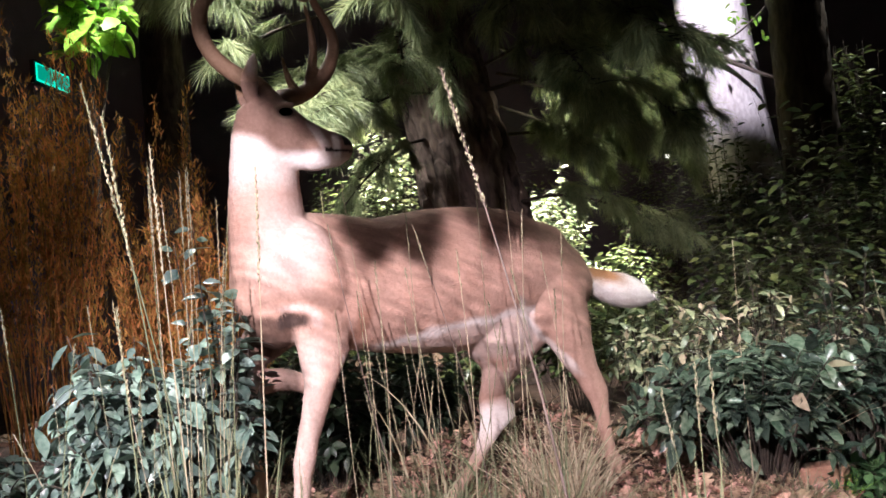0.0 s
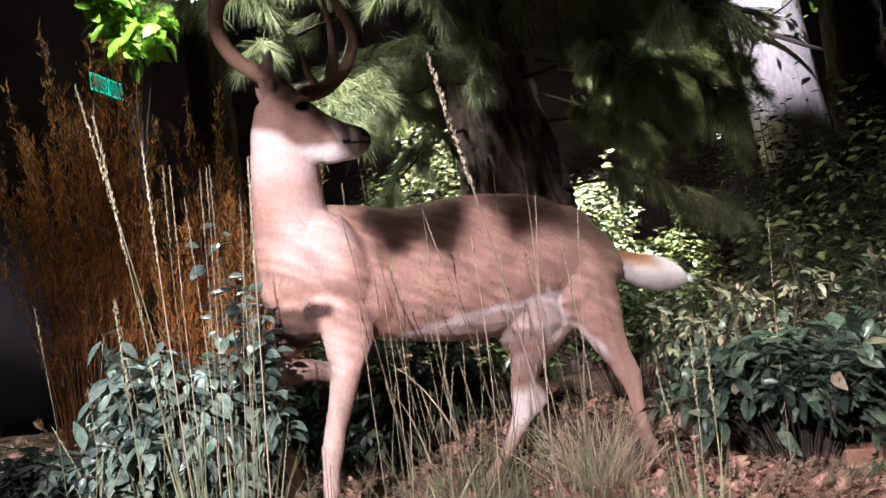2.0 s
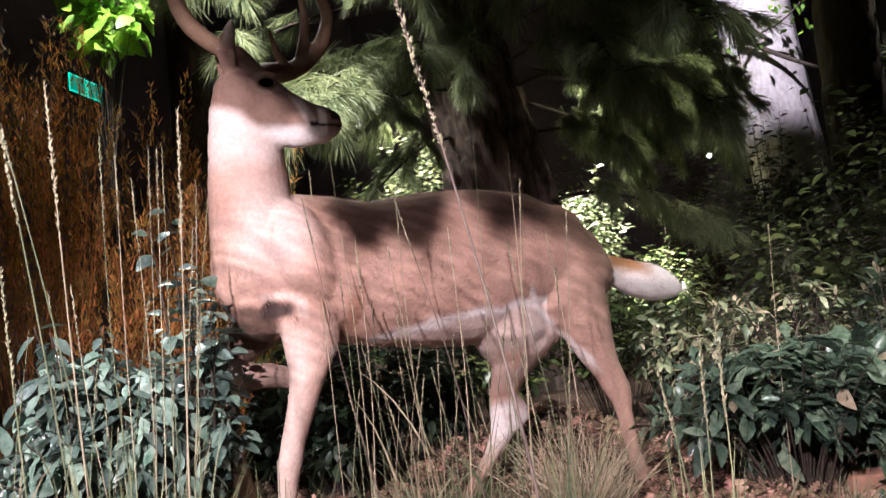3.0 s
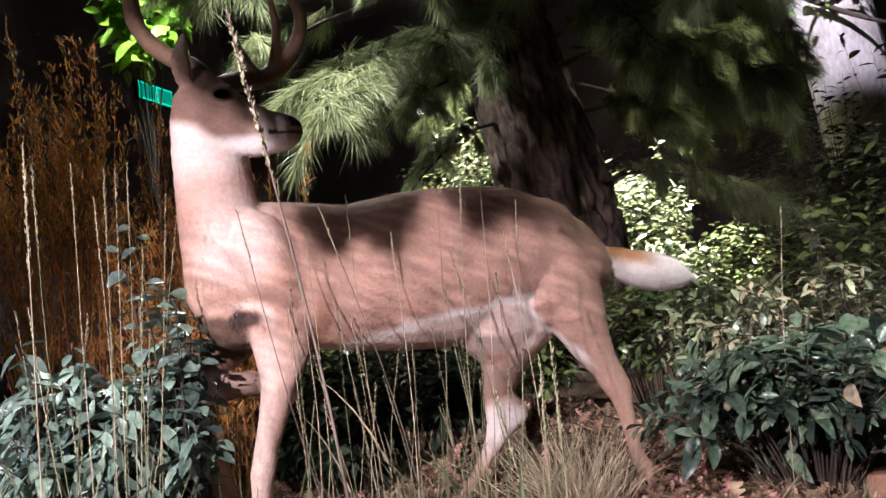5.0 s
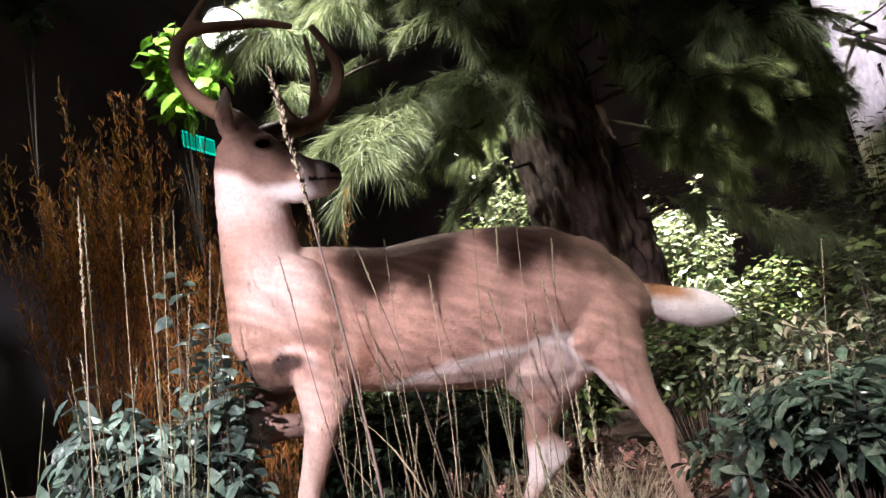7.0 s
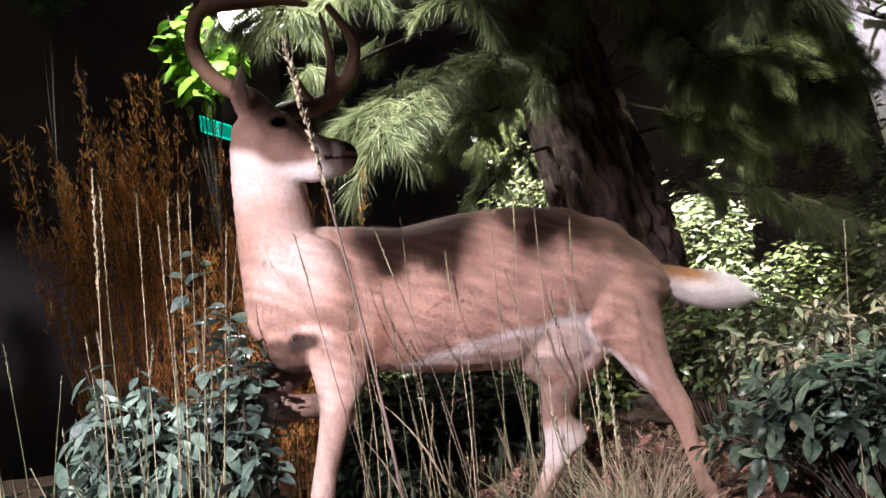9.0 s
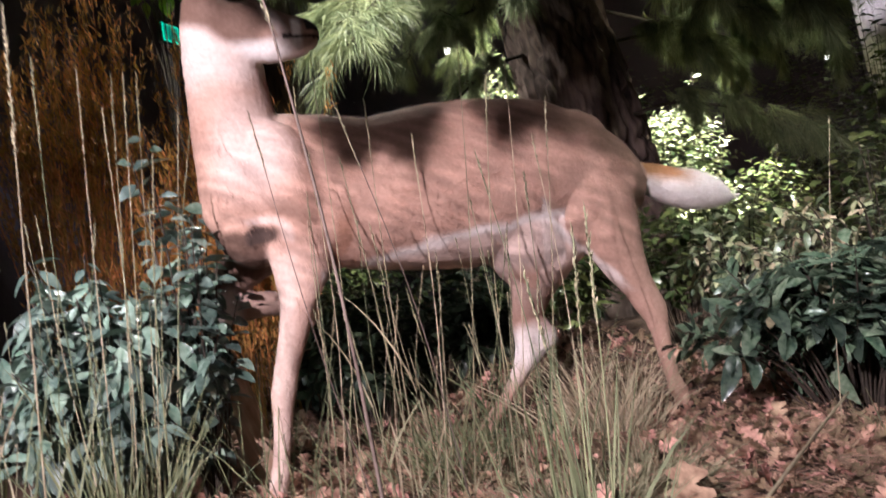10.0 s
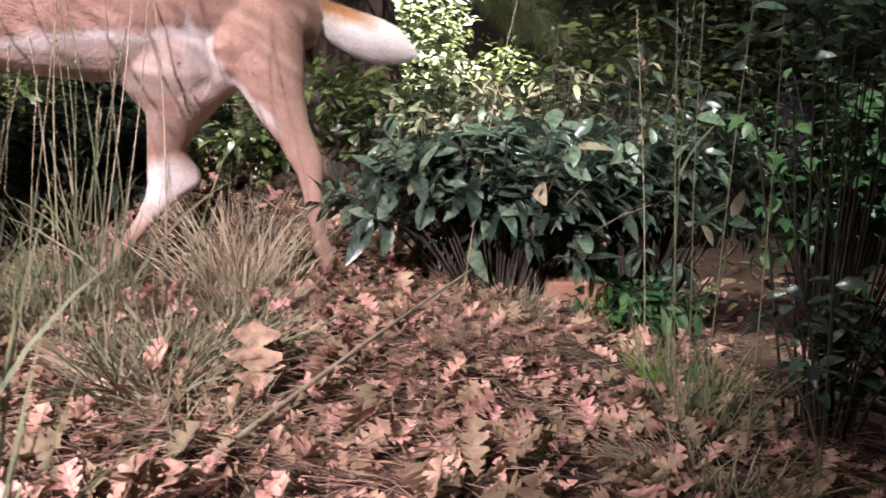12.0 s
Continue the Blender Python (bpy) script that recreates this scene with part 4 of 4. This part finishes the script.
# shade foliage farther back: place, spread, height of the middle, stems
for k, (x, y, rx, ry, rz, h, n) in enumerate(((0.55, 4.6, 0.5, 0.3, 0.32, 0.55, 80), (1.5, 4.6, 0.55, 0.35, 0.45, 0.75, 110), (2.1, 5.0, 0.6, 0.35, 0.65, 1.25, 170), (2.8, 4.6, 0.55, 0.4, 0.75, 1.05, 120),
                                               (-0.05, 4.5, 0.5, 0.3, 0.3, 0.45, 80), (1.2, 8.3, 0.6, 0.3, 0.6, 0.8, 110), (-1.7, 8.4, 0.5, 0.3, 0.8, 1.5, 90), (1.9, 6.6, 0.45, 0.3, 1.0, 1.4, 120),
                                               (3.4, 5.6, 0.6, 0.4, 1.0, 1.6, 120), (-1.2, 4.6, 0.5, 0.3, 0.4, 0.5, 70), (0.95, 5.1, 0.5, 0.3, 0.3, 0.4, 90), (1.55, 5.6, 0.35, 0.3, 0.5, 0.7, 80), (3.05, 7.1, 0.4, 0.3, 0.45, 2.35, 90), (3.2, 7.6, 0.7, 0.4, 0.9, 1.6, 110), (0.2, 9.2, 1.0, 0.4, 1.3, 1.6, 150), (1.9, 9.4, 1.0, 0.4, 1.5, 2.0, 150), (-1.4, 9.6, 0.9, 0.4, 1.3, 1.5, 120), (2.10, 7.1, 0.36, 0.2, 0.46, 1.38, 300), (2.3, 6.9, 0.40, 0.2, 0.42, 1.36, 260))):
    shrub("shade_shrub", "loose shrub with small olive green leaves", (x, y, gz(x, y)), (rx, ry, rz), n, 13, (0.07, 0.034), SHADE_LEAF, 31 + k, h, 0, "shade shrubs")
for k, (x, y, rx, rz, h, n) in enumerate(((0.50, 8.25, 0.50, 0.75, 1.25, 190), (-1.05, 8.15, 0.45, 0.55, 2.0, 150), (0.62, 7.95, 0.45, 0.3, 0.75, 90))):
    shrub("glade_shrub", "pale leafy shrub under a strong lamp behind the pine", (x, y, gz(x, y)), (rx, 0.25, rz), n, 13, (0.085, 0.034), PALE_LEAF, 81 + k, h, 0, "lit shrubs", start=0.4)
shrub("small_tree", "young tree with bright lime green leaves", (-2.20, 4.7, gz(-2.20, 4.7)), (0.25, 0.22, 0.36), 18, 9, (0.15, 0.08), LIME_LEAF, 41, 2.76, 200, "young trees", category="tree", droop=1.0, start=0.84)
shrub("small_tree", "thin sapling with a few lime green leaves", (-2.27, 4.75, gz(-2.27, 4.75)), (0.12, 0.1, 0.16), 5, 7, (0.12, 0.06), LIME_LEAF, 43, 2.52, 40, "young trees", category="tree", droop=1.0, start=0.9)
shrub("small_tree", "young tree with dark leaves in shade", (-3.0, 4.25, gz(-3.0, 4.25)), (0.2, 0.2, 0.2), 4, 8, (0.16, 0.08), GREEN_LEAF, 42, 3.1, 40, "young trees", category="tree", droop=1.0, start=0.88)

# ---- grasses ----


def grass_stalk(foot, top, height_seed, mats, seed, group="seed-head grasses", thick=0.0017, leafy=0):
    """One tall stalk with a narrow seed head and a few leaf blades."""
    r = random.Random(seed)
    o = Vector((foot[0], foot[1], gz(foot[0], foot[1]) - 0.01))
    ob = thing("grass_stalk", o, "tall dry grass stalk with a narrow seed head", "grass", group)
    end = Vector(top) - o
    mid = end * 0.5 + Vector((r.uniform(-0.02, 0.02), r.uniform(-0.02, 0.02), 0.03))
    pts = curve_points([(0, 0, 0), mid, end], 12)
    stem, head = Build(), Build()
    tube(stem, pts, [thick * (1 - 0.05 * i) for i in range(13)], 5)
    for _ in range(leafy):
        k = r.randrange(0, 6)
        blade(stem, pts[k], (r.uniform(-0.5, 0.5), r.uniform(-0.5, 0.5), 1), r.uniform(0.15, 0.35), 0.006, 0.4, 4, 0, r)
    way = (pts[-1] - pts[-2]).normalized()
    n = int(height_seed / 0.003)
    for i in range(n):
        t = i / n
        p = end - way * height_seed * (1 - t)
        a = r.uniform(0, math.tau)
        side = way.cross(Vector((0.3, 0.8, 0.1))).normalized()
        out = side * math.cos(a) + way.cross(side) * math.sin(a)
        fat = (0.006 if height_seed > 0.25 else 0.0034) * math.sin(math.pi * min(1, t * 0.85 + 0.12)) + 0.0012
        loose = height_seed > 0.25
        m = Matrix.Translation(p) @ frame_of(way * 1.2 + out * (0.6 if loose else 0.32), a)
        l, w = r.uniform(0.007, 0.014) * (1.2 if loose else 1), fat * r.uniform(0.5, 1.0)
        head.add([m @ Vector(q) for q in ((0, 0, 0), (l * 0.5, -w * 0.5, 0), (l, 0, 0.001), (l * 0.5, w * 0.5, 0), (l * 0.5, 0, w * 0.6))], [(0, 1, 4), (1, 2, 4), (2, 3, 4), (3, 0, 4), (0, 3, 2, 1)])
    part("stem", stem, mats, ob)
    part("seed_head", head, SEED, ob)
    return ob


r = random.Random(77)
STALKS = [
    # foot, tip, seed head, material
    ((-0.161, 1.284), (-0.332, 1.257, 1.127), 0.22, BLADE), ((-0.188, 1.266), (-0.278, 1.212, 1.064), 0.24, BLADE), ((-0.206, 1.311), (-0.233, 1.266, 1.019), 0.2, STRAW),
    ((-0.215, 1.248), (-0.287, 1.230, 0.776), 0.16, BLADE), ((-0.143, 1.356), (-0.107, 1.383, 0.992), 0.2, STRAW),
    ((-0.55, 1.95), (-0.646, 2.12, 1.158), 0.22, STRAW), ((-0.56, 2.0), (-0.575, 2.15, 1.138), 0.20, STRAW), ((-0.54, 2.02), (-0.579, 2.2, 1.15), 0.24, SEED), ((-0.53, 2.04), (-0.617, 2.3, 1.178), 0.22, STRAW),
    ((-0.55, 2.0), (-0.654, 2.2, 1.077), 0.2, STRAW), ((-0.50, 2.05), (-0.577, 2.4, 1.092), 0.2, STRAW), ((-0.46, 2.04), (-0.547, 2.4, 1.037), 0.18, BLADE), ((-0.56, 1.95), (-0.708, 2.0, 0.811), 0.16, STRAW), ((-0.46, 1.84), (-0.519, 1.85, 1.11), 0.2, BLADE),
    ((-0.42, 1.95), (-0.40, 2.0, 0.80), 0.14, BLADE), ((-0.48, 1.98), (-0.45, 2.1, 0.92), 0.16, STRAW),
    ((0.16, 2.2), (0.19, 2.49, 1.12), 0.16, STRAW), ((0.25, 2.3), (0.27, 2.64, 1.10), 0.16, STRAW), ((0.407, 1.265), (0.213, 1.437, 1.134), 0.26, DARK_STEM),
    ((-0.2, 2.3), (-0.29, 2.52, 1.1), 0.14, STRAW), ((-0.12, 2.25), (-0.22, 2.5, 1.12), 0.12, STRAW), ((0.05, 2.2), (0.0, 2.3, 0.98), 0.12, STRAW), ((0.0, 2.1), (-0.16, 2.05, 0.95), 0.14, DARK_STEM),
    ((0.2, 2.1), (0.06, 2.0, 0.92), 0.14, DARK_STEM), ((0.28, 2.15), (0.32, 2.2, 0.95), 0.12, STRAW), ((0.32, 2.2), (0.42, 2.3, 0.9), 0.12, STRAW), ((0.12, 2.15), (0.14, 2.2, 0.86), 0.12, STRAW),
    ((-0.1, 2.1), (-0.06, 2.1, 0.85), 0.12, STRAW), ((0.40, 2.3), (0.36, 2.4, 0.84), 0.1, STRAW), 
    ((0.54, 1.43), (0.58, 1.45, 0.60), 0.12, BLADE), ((0.55, 1.42), (0.60, 1.43, 0.62), 0.14, BLADE), ((0.55, 1.44), (0.52, 1.44, 0.56), 0.1, BLADE),
    ((1.42, 2.4), (1.46, 2.64, 0.95), 0.1, BLADE), ((1.38, 2.35), (1.36, 2.5, 0.98), 0.1, BLADE), ((1.46, 2.45), (1.56, 2.6, 0.9), 0.1, BLADE), ((1.4, 2.5), (1.44, 2.6, 1.0), 0.1, BLADE), ((1.5, 2.3), (1.52, 2.35, 0.85), 0.1, STRAW),
    ((1.34, 2.45), (1.30, 2.55, 0.7), 0.1, STRAW), ((0.95, 2.75), (1.1, 3.3, 0.85), 0.1, STRAW), ((1.6, 2.2), (1.64, 2.3, 0.9), 0.1, BLADE),
]
for i, (foot, tip, seed_len, mt) in enumerate(STALKS):
    dark = mt is DARK_STEM
    grass_stalk(foot, tip, seed_len, mt, 500 + i, thick=0.0030 if dark and seed_len > 0.2 else 0.0017, leafy=2 if mt is BLADE else 0)


# slim stems between the buck's legs and through the shrub
r = random.Random(78)
for k in range(44):
    x, y = (r.uniform(-0.22, 0.42), r.uniform(2.05, 2.62)) if k < 28 else (r.uniform(-1.0, -0.40), r.uniform(1.85, 2.1))
    tip = (x + r.gauss(0, 0.06), y + r.gauss(0.05, 0.06), gz(x, y) + r.uniform(0.38, 0.82))
    grass_stalk((x, y), tip, r.choice((0.03, 0.08, 0.12)), r.choice((BLADE, BLADE, STRAW, DULL_GRASS)), 900 + k, thick=0.0016, leafy=r.choice((0, 1, 2)))


def grass_clump(name, label, at, count, height, spread, lean, mats, seed, width=0.004, group="grass clumps", sag=0.5):
    r = random.Random(seed)
    b = Build()
    for _ in range(count):
        a, q = r.uniform(0, math.tau), spread * math.sqrt(r.random())
        x, y = q * math.cos(a), q * math.sin(a)
        w = Vector((x / spread * lean + r.gauss(0, 0.1 + 0.4 * lean), y / spread * lean + r.gauss(0, 0.1 + 0.4 * lean), 1))
        blade(b, (x * 0.6, y * 0.6, gz(at[0] + x * 0.6, at[1] + y * 0.6) - gz(*at)), w, height * r.uniform(0.45, 1.1), width * r.uniform(0.7, 1.2), r.uniform(0.04, sag), 4, 0, r)
    return tagged(part(name, b, mats), label, "grass", group, "stuff")


CLUMPS = [((0.40, 2.97), 170, 0.34, 0.20, 0.5, DRY, "loose dry grass tuft"), ((0.32, 2.90), 110, 0.38, 0.18, 0.45, DRY, "loose dry grass tuft"), ((-0.02, 2.85), 60, 0.40, 0.22, 0.4, BLADE, "thin upright grass blades"),
          ((0.36, 2.82), 110, 0.28, 0.16, 0.50, DRY, "dry straw-coloured grass tuft"), ((0.45, 2.72), 110, 0.13, 0.2, 0.6, DULL_GRASS, "dry straw-coloured grass tuft"), ((0.05, 2.50), 240, 0.18, 0.16, 0.8, BLADE, "short green grass tuft"),
          ((0.545, 1.435), 62, 0.50, 0.035, 0.06, BLADE, "tall green grass clump"), ((-0.08, 2.78), 150, 0.18, 0.16, 0.8, BLADE, "short green grass tuft"), ((0.12, 2.32), 170, 0.12, 0.16, 0.9, DULL_GRASS, "short bent green grass tuft"),
          ((-0.19, 1.30), 80, 0.60, 0.055, 0.14, BLADE, "tall green grass clump"), ((-0.48, 1.88), 120, 0.45, 0.12, 0.4, BLADE, "tall green grass clump"), ((0.43, 2.14), 460, 0.17, 0.20, 0.9, DULL_GRASS, "short bent green grass tuft"),
          ((0.50, 2.38), 360, 0.16, 0.18, 0.9, DULL_GRASS, "short bent dry grass tuft"), ((0.58, 1.98), 180, 0.11, 0.16, 1.0, DULL_GRASS, "short bent dry grass tuft"), ((1.45, 2.45), 130, 0.30, 0.2, 0.5, BLADE, "loose green grass clump"), ((1.40, 2.05), 240, 0.15, 0.24, 1.0, DULL_GRASS, "short bent green grass tuft"),
          ((0.0, 2.3), 30, 0.42, 0.25, 0.3, BLADE, "thin upright grass blades"), ((0.25, 2.45), 30, 0.45, 0.2, 0.3, BLADE, "thin upright grass blades"), ((-0.28, 2.2), 30, 0.45, 0.2, 0.3, BLADE, "thin upright grass blades"),
          ((-0.15, 2.45), 24, 0.4, 0.2, 0.4, BLADE, "thin upright grass blades"), ((1.46, 2.64), 150, 0.13, 0.14, 0.8, LIME_LEAF, "bright green fern tuft"), ((1.29, 3.02), 60, 0.16, 0.06, 0.6, LIME_LEAF, "bright green fern tuft"), ((1.10, 2.78), 90, 0.15, 0.09, 0.5, DULL_GRASS, "short bent dry grass tuft"), ((1.08, 3.28), 130, 0.62, 0.2, 0.5, STRAW, "dry straw bunch in the shrub")]
for i, (at, count, height, spread, lean, mt, lab) in enumerate(CLUMPS):
    ob = grass_clump("grass_clump", lab, at, count, height, spread, lean, mt, 700 + i, 0.006 if "tall" in lab else 0.004, sag=0.14 if "tall" in lab else 0.5)
    ob.location = (at[0], at[1], gz(*at))


def golden_clump(at, count, height, spread, seed):
    """Tall ornamental grass: arching stems set with small dry leaves."""
    r = random.Random(seed)
    o = Vector((at[0], at[1], gz(*at)))
    ob = thing("golden_grass", o, "tall clump of dry golden brown grass", "grass", "golden grasses")
    stems, husks = Build(), Build()
    for _ in range(count):
        a, q = r.uniform(0, math.tau), spread * math.sqrt(r.random())
        foot = Vector((q * math.cos(a) * 0.6, q * math.sin(a) * 0.6, 0))
        end = foot + Vector((foot.x * 0.8 + r.gauss(0, 0.10), foot.y * 0.8 + r.gauss(0, 0.08), height * r.uniform(0.55, 1.08)))
        pts = curve_points([foot, foot.lerp(end, 0.5) + Vector((0, 0, 0.05)), end], 8)
        tube(stems, pts, [0.0022 - 0.00015 * i for i in range(9)], 4)
        for k in range(120):
            t = 0.28 + 0.72 * r.random() ** 0.8
            i = min(7, int(t * 8))
            p = pts[i].lerp(pts[i + 1], t * 8 - i)
            w = Vector((r.uniform(-1, 1), r.uniform(-1, 1), r.uniform(0.9, 4)))
            blade(husks, p + Vector((r.gauss(0, 0.012), r.gauss(0, 0.012), 0)), w, r.uniform(0.018, 0.055), r.uniform(0.003, 0.0075), 0.4, 2, 0, r)
    tagged(part("stalk_mass", stems, GOLD, ob), kind="stuff")
    tagged(part("husks", husks, GOLD, ob), kind="stuff")
    return ob


for i, (at, count, height, spread) in enumerate((((-1.55, 3.0), 58, 1.42, 0.22), ((-1.52, 3.15), 30, 1.62, 0.16), ((-1.12, 3.15), 44, 1.12, 0.22), ((-0.92, 3.15), 30, 1.0, 0.18), ((-1.22, 3.45), 40, 1.45, 0.24), ((-1.0, 3.5), 30, 1.36, 0.2))):
    golden_clump(at, count, height, spread, 800 + i)

# ---- small things ----
b = Build()
path = curve_points([(0, 0, 0), (0.01, 0.02, 0.15), (0.03, 0.03, 0.3), (0.05, 0.03, 0.46)], 16)
rows = []
for i, p in enumerate(path):
    w = 0.062 - 0.0026 * i + 0.012 * noise.noise((i * 0.7, 0, 0))
    rows.append((p, FORE * w, SIDE * 0.022))
rings(b, rows, 14)
log = part("split_log", b, WOOD)
base = body_at(0.80, 0.10, 0)
log.matrix_world = Matrix.Translation((base.x, base.y, gz(base.x, base.y) - 0.03)) @ Matrix.Rotation(-0.30, 4, SIDE)
tagged(log, "weathered split log leaning beside the shrub", "log")

b = Build()
box(b, -0.085, 0.085, -0.05, 0.05, 0, 0.16)
pot = part("clay_block", b, CLAY, smooth=False)
pot.location = (1.262, 3.10, gz(1.262, 3.10) - 0.045)
pot.rotation_euler = (0, 0, 0.2)
bev = pot.modifiers.new("edge", "BEVEL")
bev.width = 0.008
tagged(pot, "orange clay block half hidden under the shrub", "planter")

b = Build()
tube(b, curve_points([(0, 0, 0), (0.18, 0.5, 0.05), (0.37, 1.02, 0.09)], 10), [0.006 - 0.0003 * i for i in range(11)], 6)
twig = tagged(part("fallen_twig", b, STRAW), "pale straight twig lying across the dry leaves", "twig")
twig.location = (0.61, 1.75, gz(0.61, 1.75) + 0.02)
sign = thing("exit_sign", (-4.75, 8.55, 3.55), "glowing green exit sign on the dark wall", "sign")
sign.rotation_euler = (0, 0, radians(90))
b = Build()
box(b, -0.34, 0.34, 0.0, 0.05, -0.125, 0.125)
part("casing", b, METAL, sign, "black casing", smooth=False)
for x0, x1 in ((-0.315, -0.01), (0.01, 0.315)):
    b = Build()
    box(b, x0, x1, -0.006, -0.001, -0.10, 0.10)
    part("border", b, SIGN_EDGE, sign, "bright green border", smooth=False)
    b = Build()
    box(b, x0 + 0.02, x1 - 0.02, -0.012, -0.007, -0.08, 0.08)
    part("panel", b, SIGN_GREEN, sign, "glowing green panel", smooth=False)


def lamp_dot(at, size, label):
    """A small bulb on its cable from the ceiling."""
    ob = thing("hanging_lamp", at, label, "lamp", "small lamps")
    b = Build()
    rings(b, [(Vector((0, 0, z * size)), Vector((w * size, 0, 0)), Vector((0, w * size, 0))) for z, w in ((-1, 0.2), (-0.7, 0.75), (0, 1), (0.7, 0.75), (1, 0.2))], 12)
    part("bulb", b, LAMP_WHITE, ob, "glowing white bulb")
    b = Build()
    tube(b, [(0, 0, size * 0.9), (0, 0, 2.6 - at[2] / 2), (0, 0, 5.2 - at[2])], [0.004] * 3, 5)
    part("cable", b, METAL, ob)


lamp_dot((-2.085, 10.2, 3.13), 0.045, "small white lamp far behind the pine")
lamp_dot((2.09, 10.24, 2.16), 0.03, "small white lamp far behind the trees")
lamp_dot((1.6, 10.3, 2.75), 0.03, "small white lamp far behind the trees")
flood = thing("spot_lamp", (-1.50, 4.12, 2.57), "bright round spot lamp among the pine boughs", "lamp")
flood.matrix_world = look((-1.50, 4.12, 2.57), (-0.6, 2.4, 1.3))
b = Build()
rings(b, [(Vector((0, 0, z)), Vector((w, 0, 0)), Vector((0, w, 0))) for z, w in ((-0.01, 0.125), (0.02, 0.125), (0.14, 0.09), (0.2, 0.04))], 20)
part("housing", b, METAL, flood, "black housing")
b = Build()
rings(b, [(Vector((0, 0, z)), Vector((w, 0, 0)), Vector((0, w, 0))) for z, w in ((-0.03, 0.06), (-0.022, 0.10), (-0.012, 0.118))], 20)
part("lens", b, LAMP_WHITE, flood, "glowing white lens")
b = Build()
back = flood.matrix_world.inverted()
tube(b, [(0, 0, 0.18), back @ Vector((-1.6, 4.35, 3.4)), back @ Vector((-1.6, 4.35, 5.2))], [0.01] * 3, 6)
part("stem", b, METAL, flood, "black hanging rod")

# ---- leaf litter ----
r = random.Random(42)
oak = [oak_form(0.074, 4 + k % 2, k, 3 + k % 2) for k in range(8)]
oak_meshes = []
for f in oak:
    bb = Build()
    bb.add(*f)
    oak_meshes.append(bb.mesh("oak_leaf", [OAK_LEAF]))


def litter_pose(x, y, lift, tilt):
    m = Matrix.Translation((x, y, gz(x, y) + lift)) @ Matrix.Rotation(r.uniform(0, math.tau), 4, "Z")
    return m @ Euler((r.gauss(0, tilt), r.gauss(0, tilt), 0)).to_matrix().to_4x4() @ Matrix.Scale(0.35 + 0.80 * r.random() ** 1.4, 4)


loose = Build()
for k in range(12000):
    x, y = (r.uniform(-1.2, 1.7), r.uniform(1.3, 3.75)) if k < 9800 else (r.uniform(-2.3, 2.3), r.uniform(1.2, 4.6))
    if math.hypot((x - 1.26) / 0.16, (y - 2.62) / 0.12) < 1:
        continue
    put_form(loose, oak[r.randrange(8)], litter_pose(x, y, r.uniform(0.003, 0.022), 0.42))
straw = Build()
for _ in range(24000):
    x, y = r.uniform(-1.3, 1.9), r.uniform(1.2, 3.3)
    if noise.noise((x * 2.5, y * 2.5, 9)) < r.uniform(-0.45, 0.25):
        continue
    blade(straw, (x, y, gz(x, y) + r.uniform(0.006, 0.035)), (r.uniform(-1, 1), r.uniform(-1, 1), r.uniform(0.0, 0.35)), r.uniform(0.04, 0.12), 0.0018, 0.15, 2, 0, r)
tagged(part("fallen_leaves", loose, OAK_LEAF), "dry brown lobed leaves covering the ground", "leaves", kind="stuff")
tagged(part("fallen_straw", straw, LITTER), "fallen pine needles and dry grass on the ground", "straw", kind="stuff")
bb = Build()
bb.add(*oak_form(0.165, 3, 3, 6))
big = new("oak_leaf", bb.mesh("oak_leaf", [OAK_LEAF]))
big.parent = ground
big.matrix_local = Matrix.Translation((0.635, 2.07, gz(0.635, 2.07) + 0.02)) @ Matrix.Rotation(1.85, 4, "Z") @ Matrix.Rotation(-0.55, 4, "Y") @ Matrix.Rotation(0.25, 4, "X")
for _ in range(290):
    x, y = r.uniform(-0.5, 1.3), r.uniform(1.6, 2.6)
    lf = new("oak_leaf", oak_meshes[r.randrange(8)])
    lf.parent = ground
    lf.matrix_local = litter_pose(x, y, r.uniform(0.015, 0.03), 0.4)
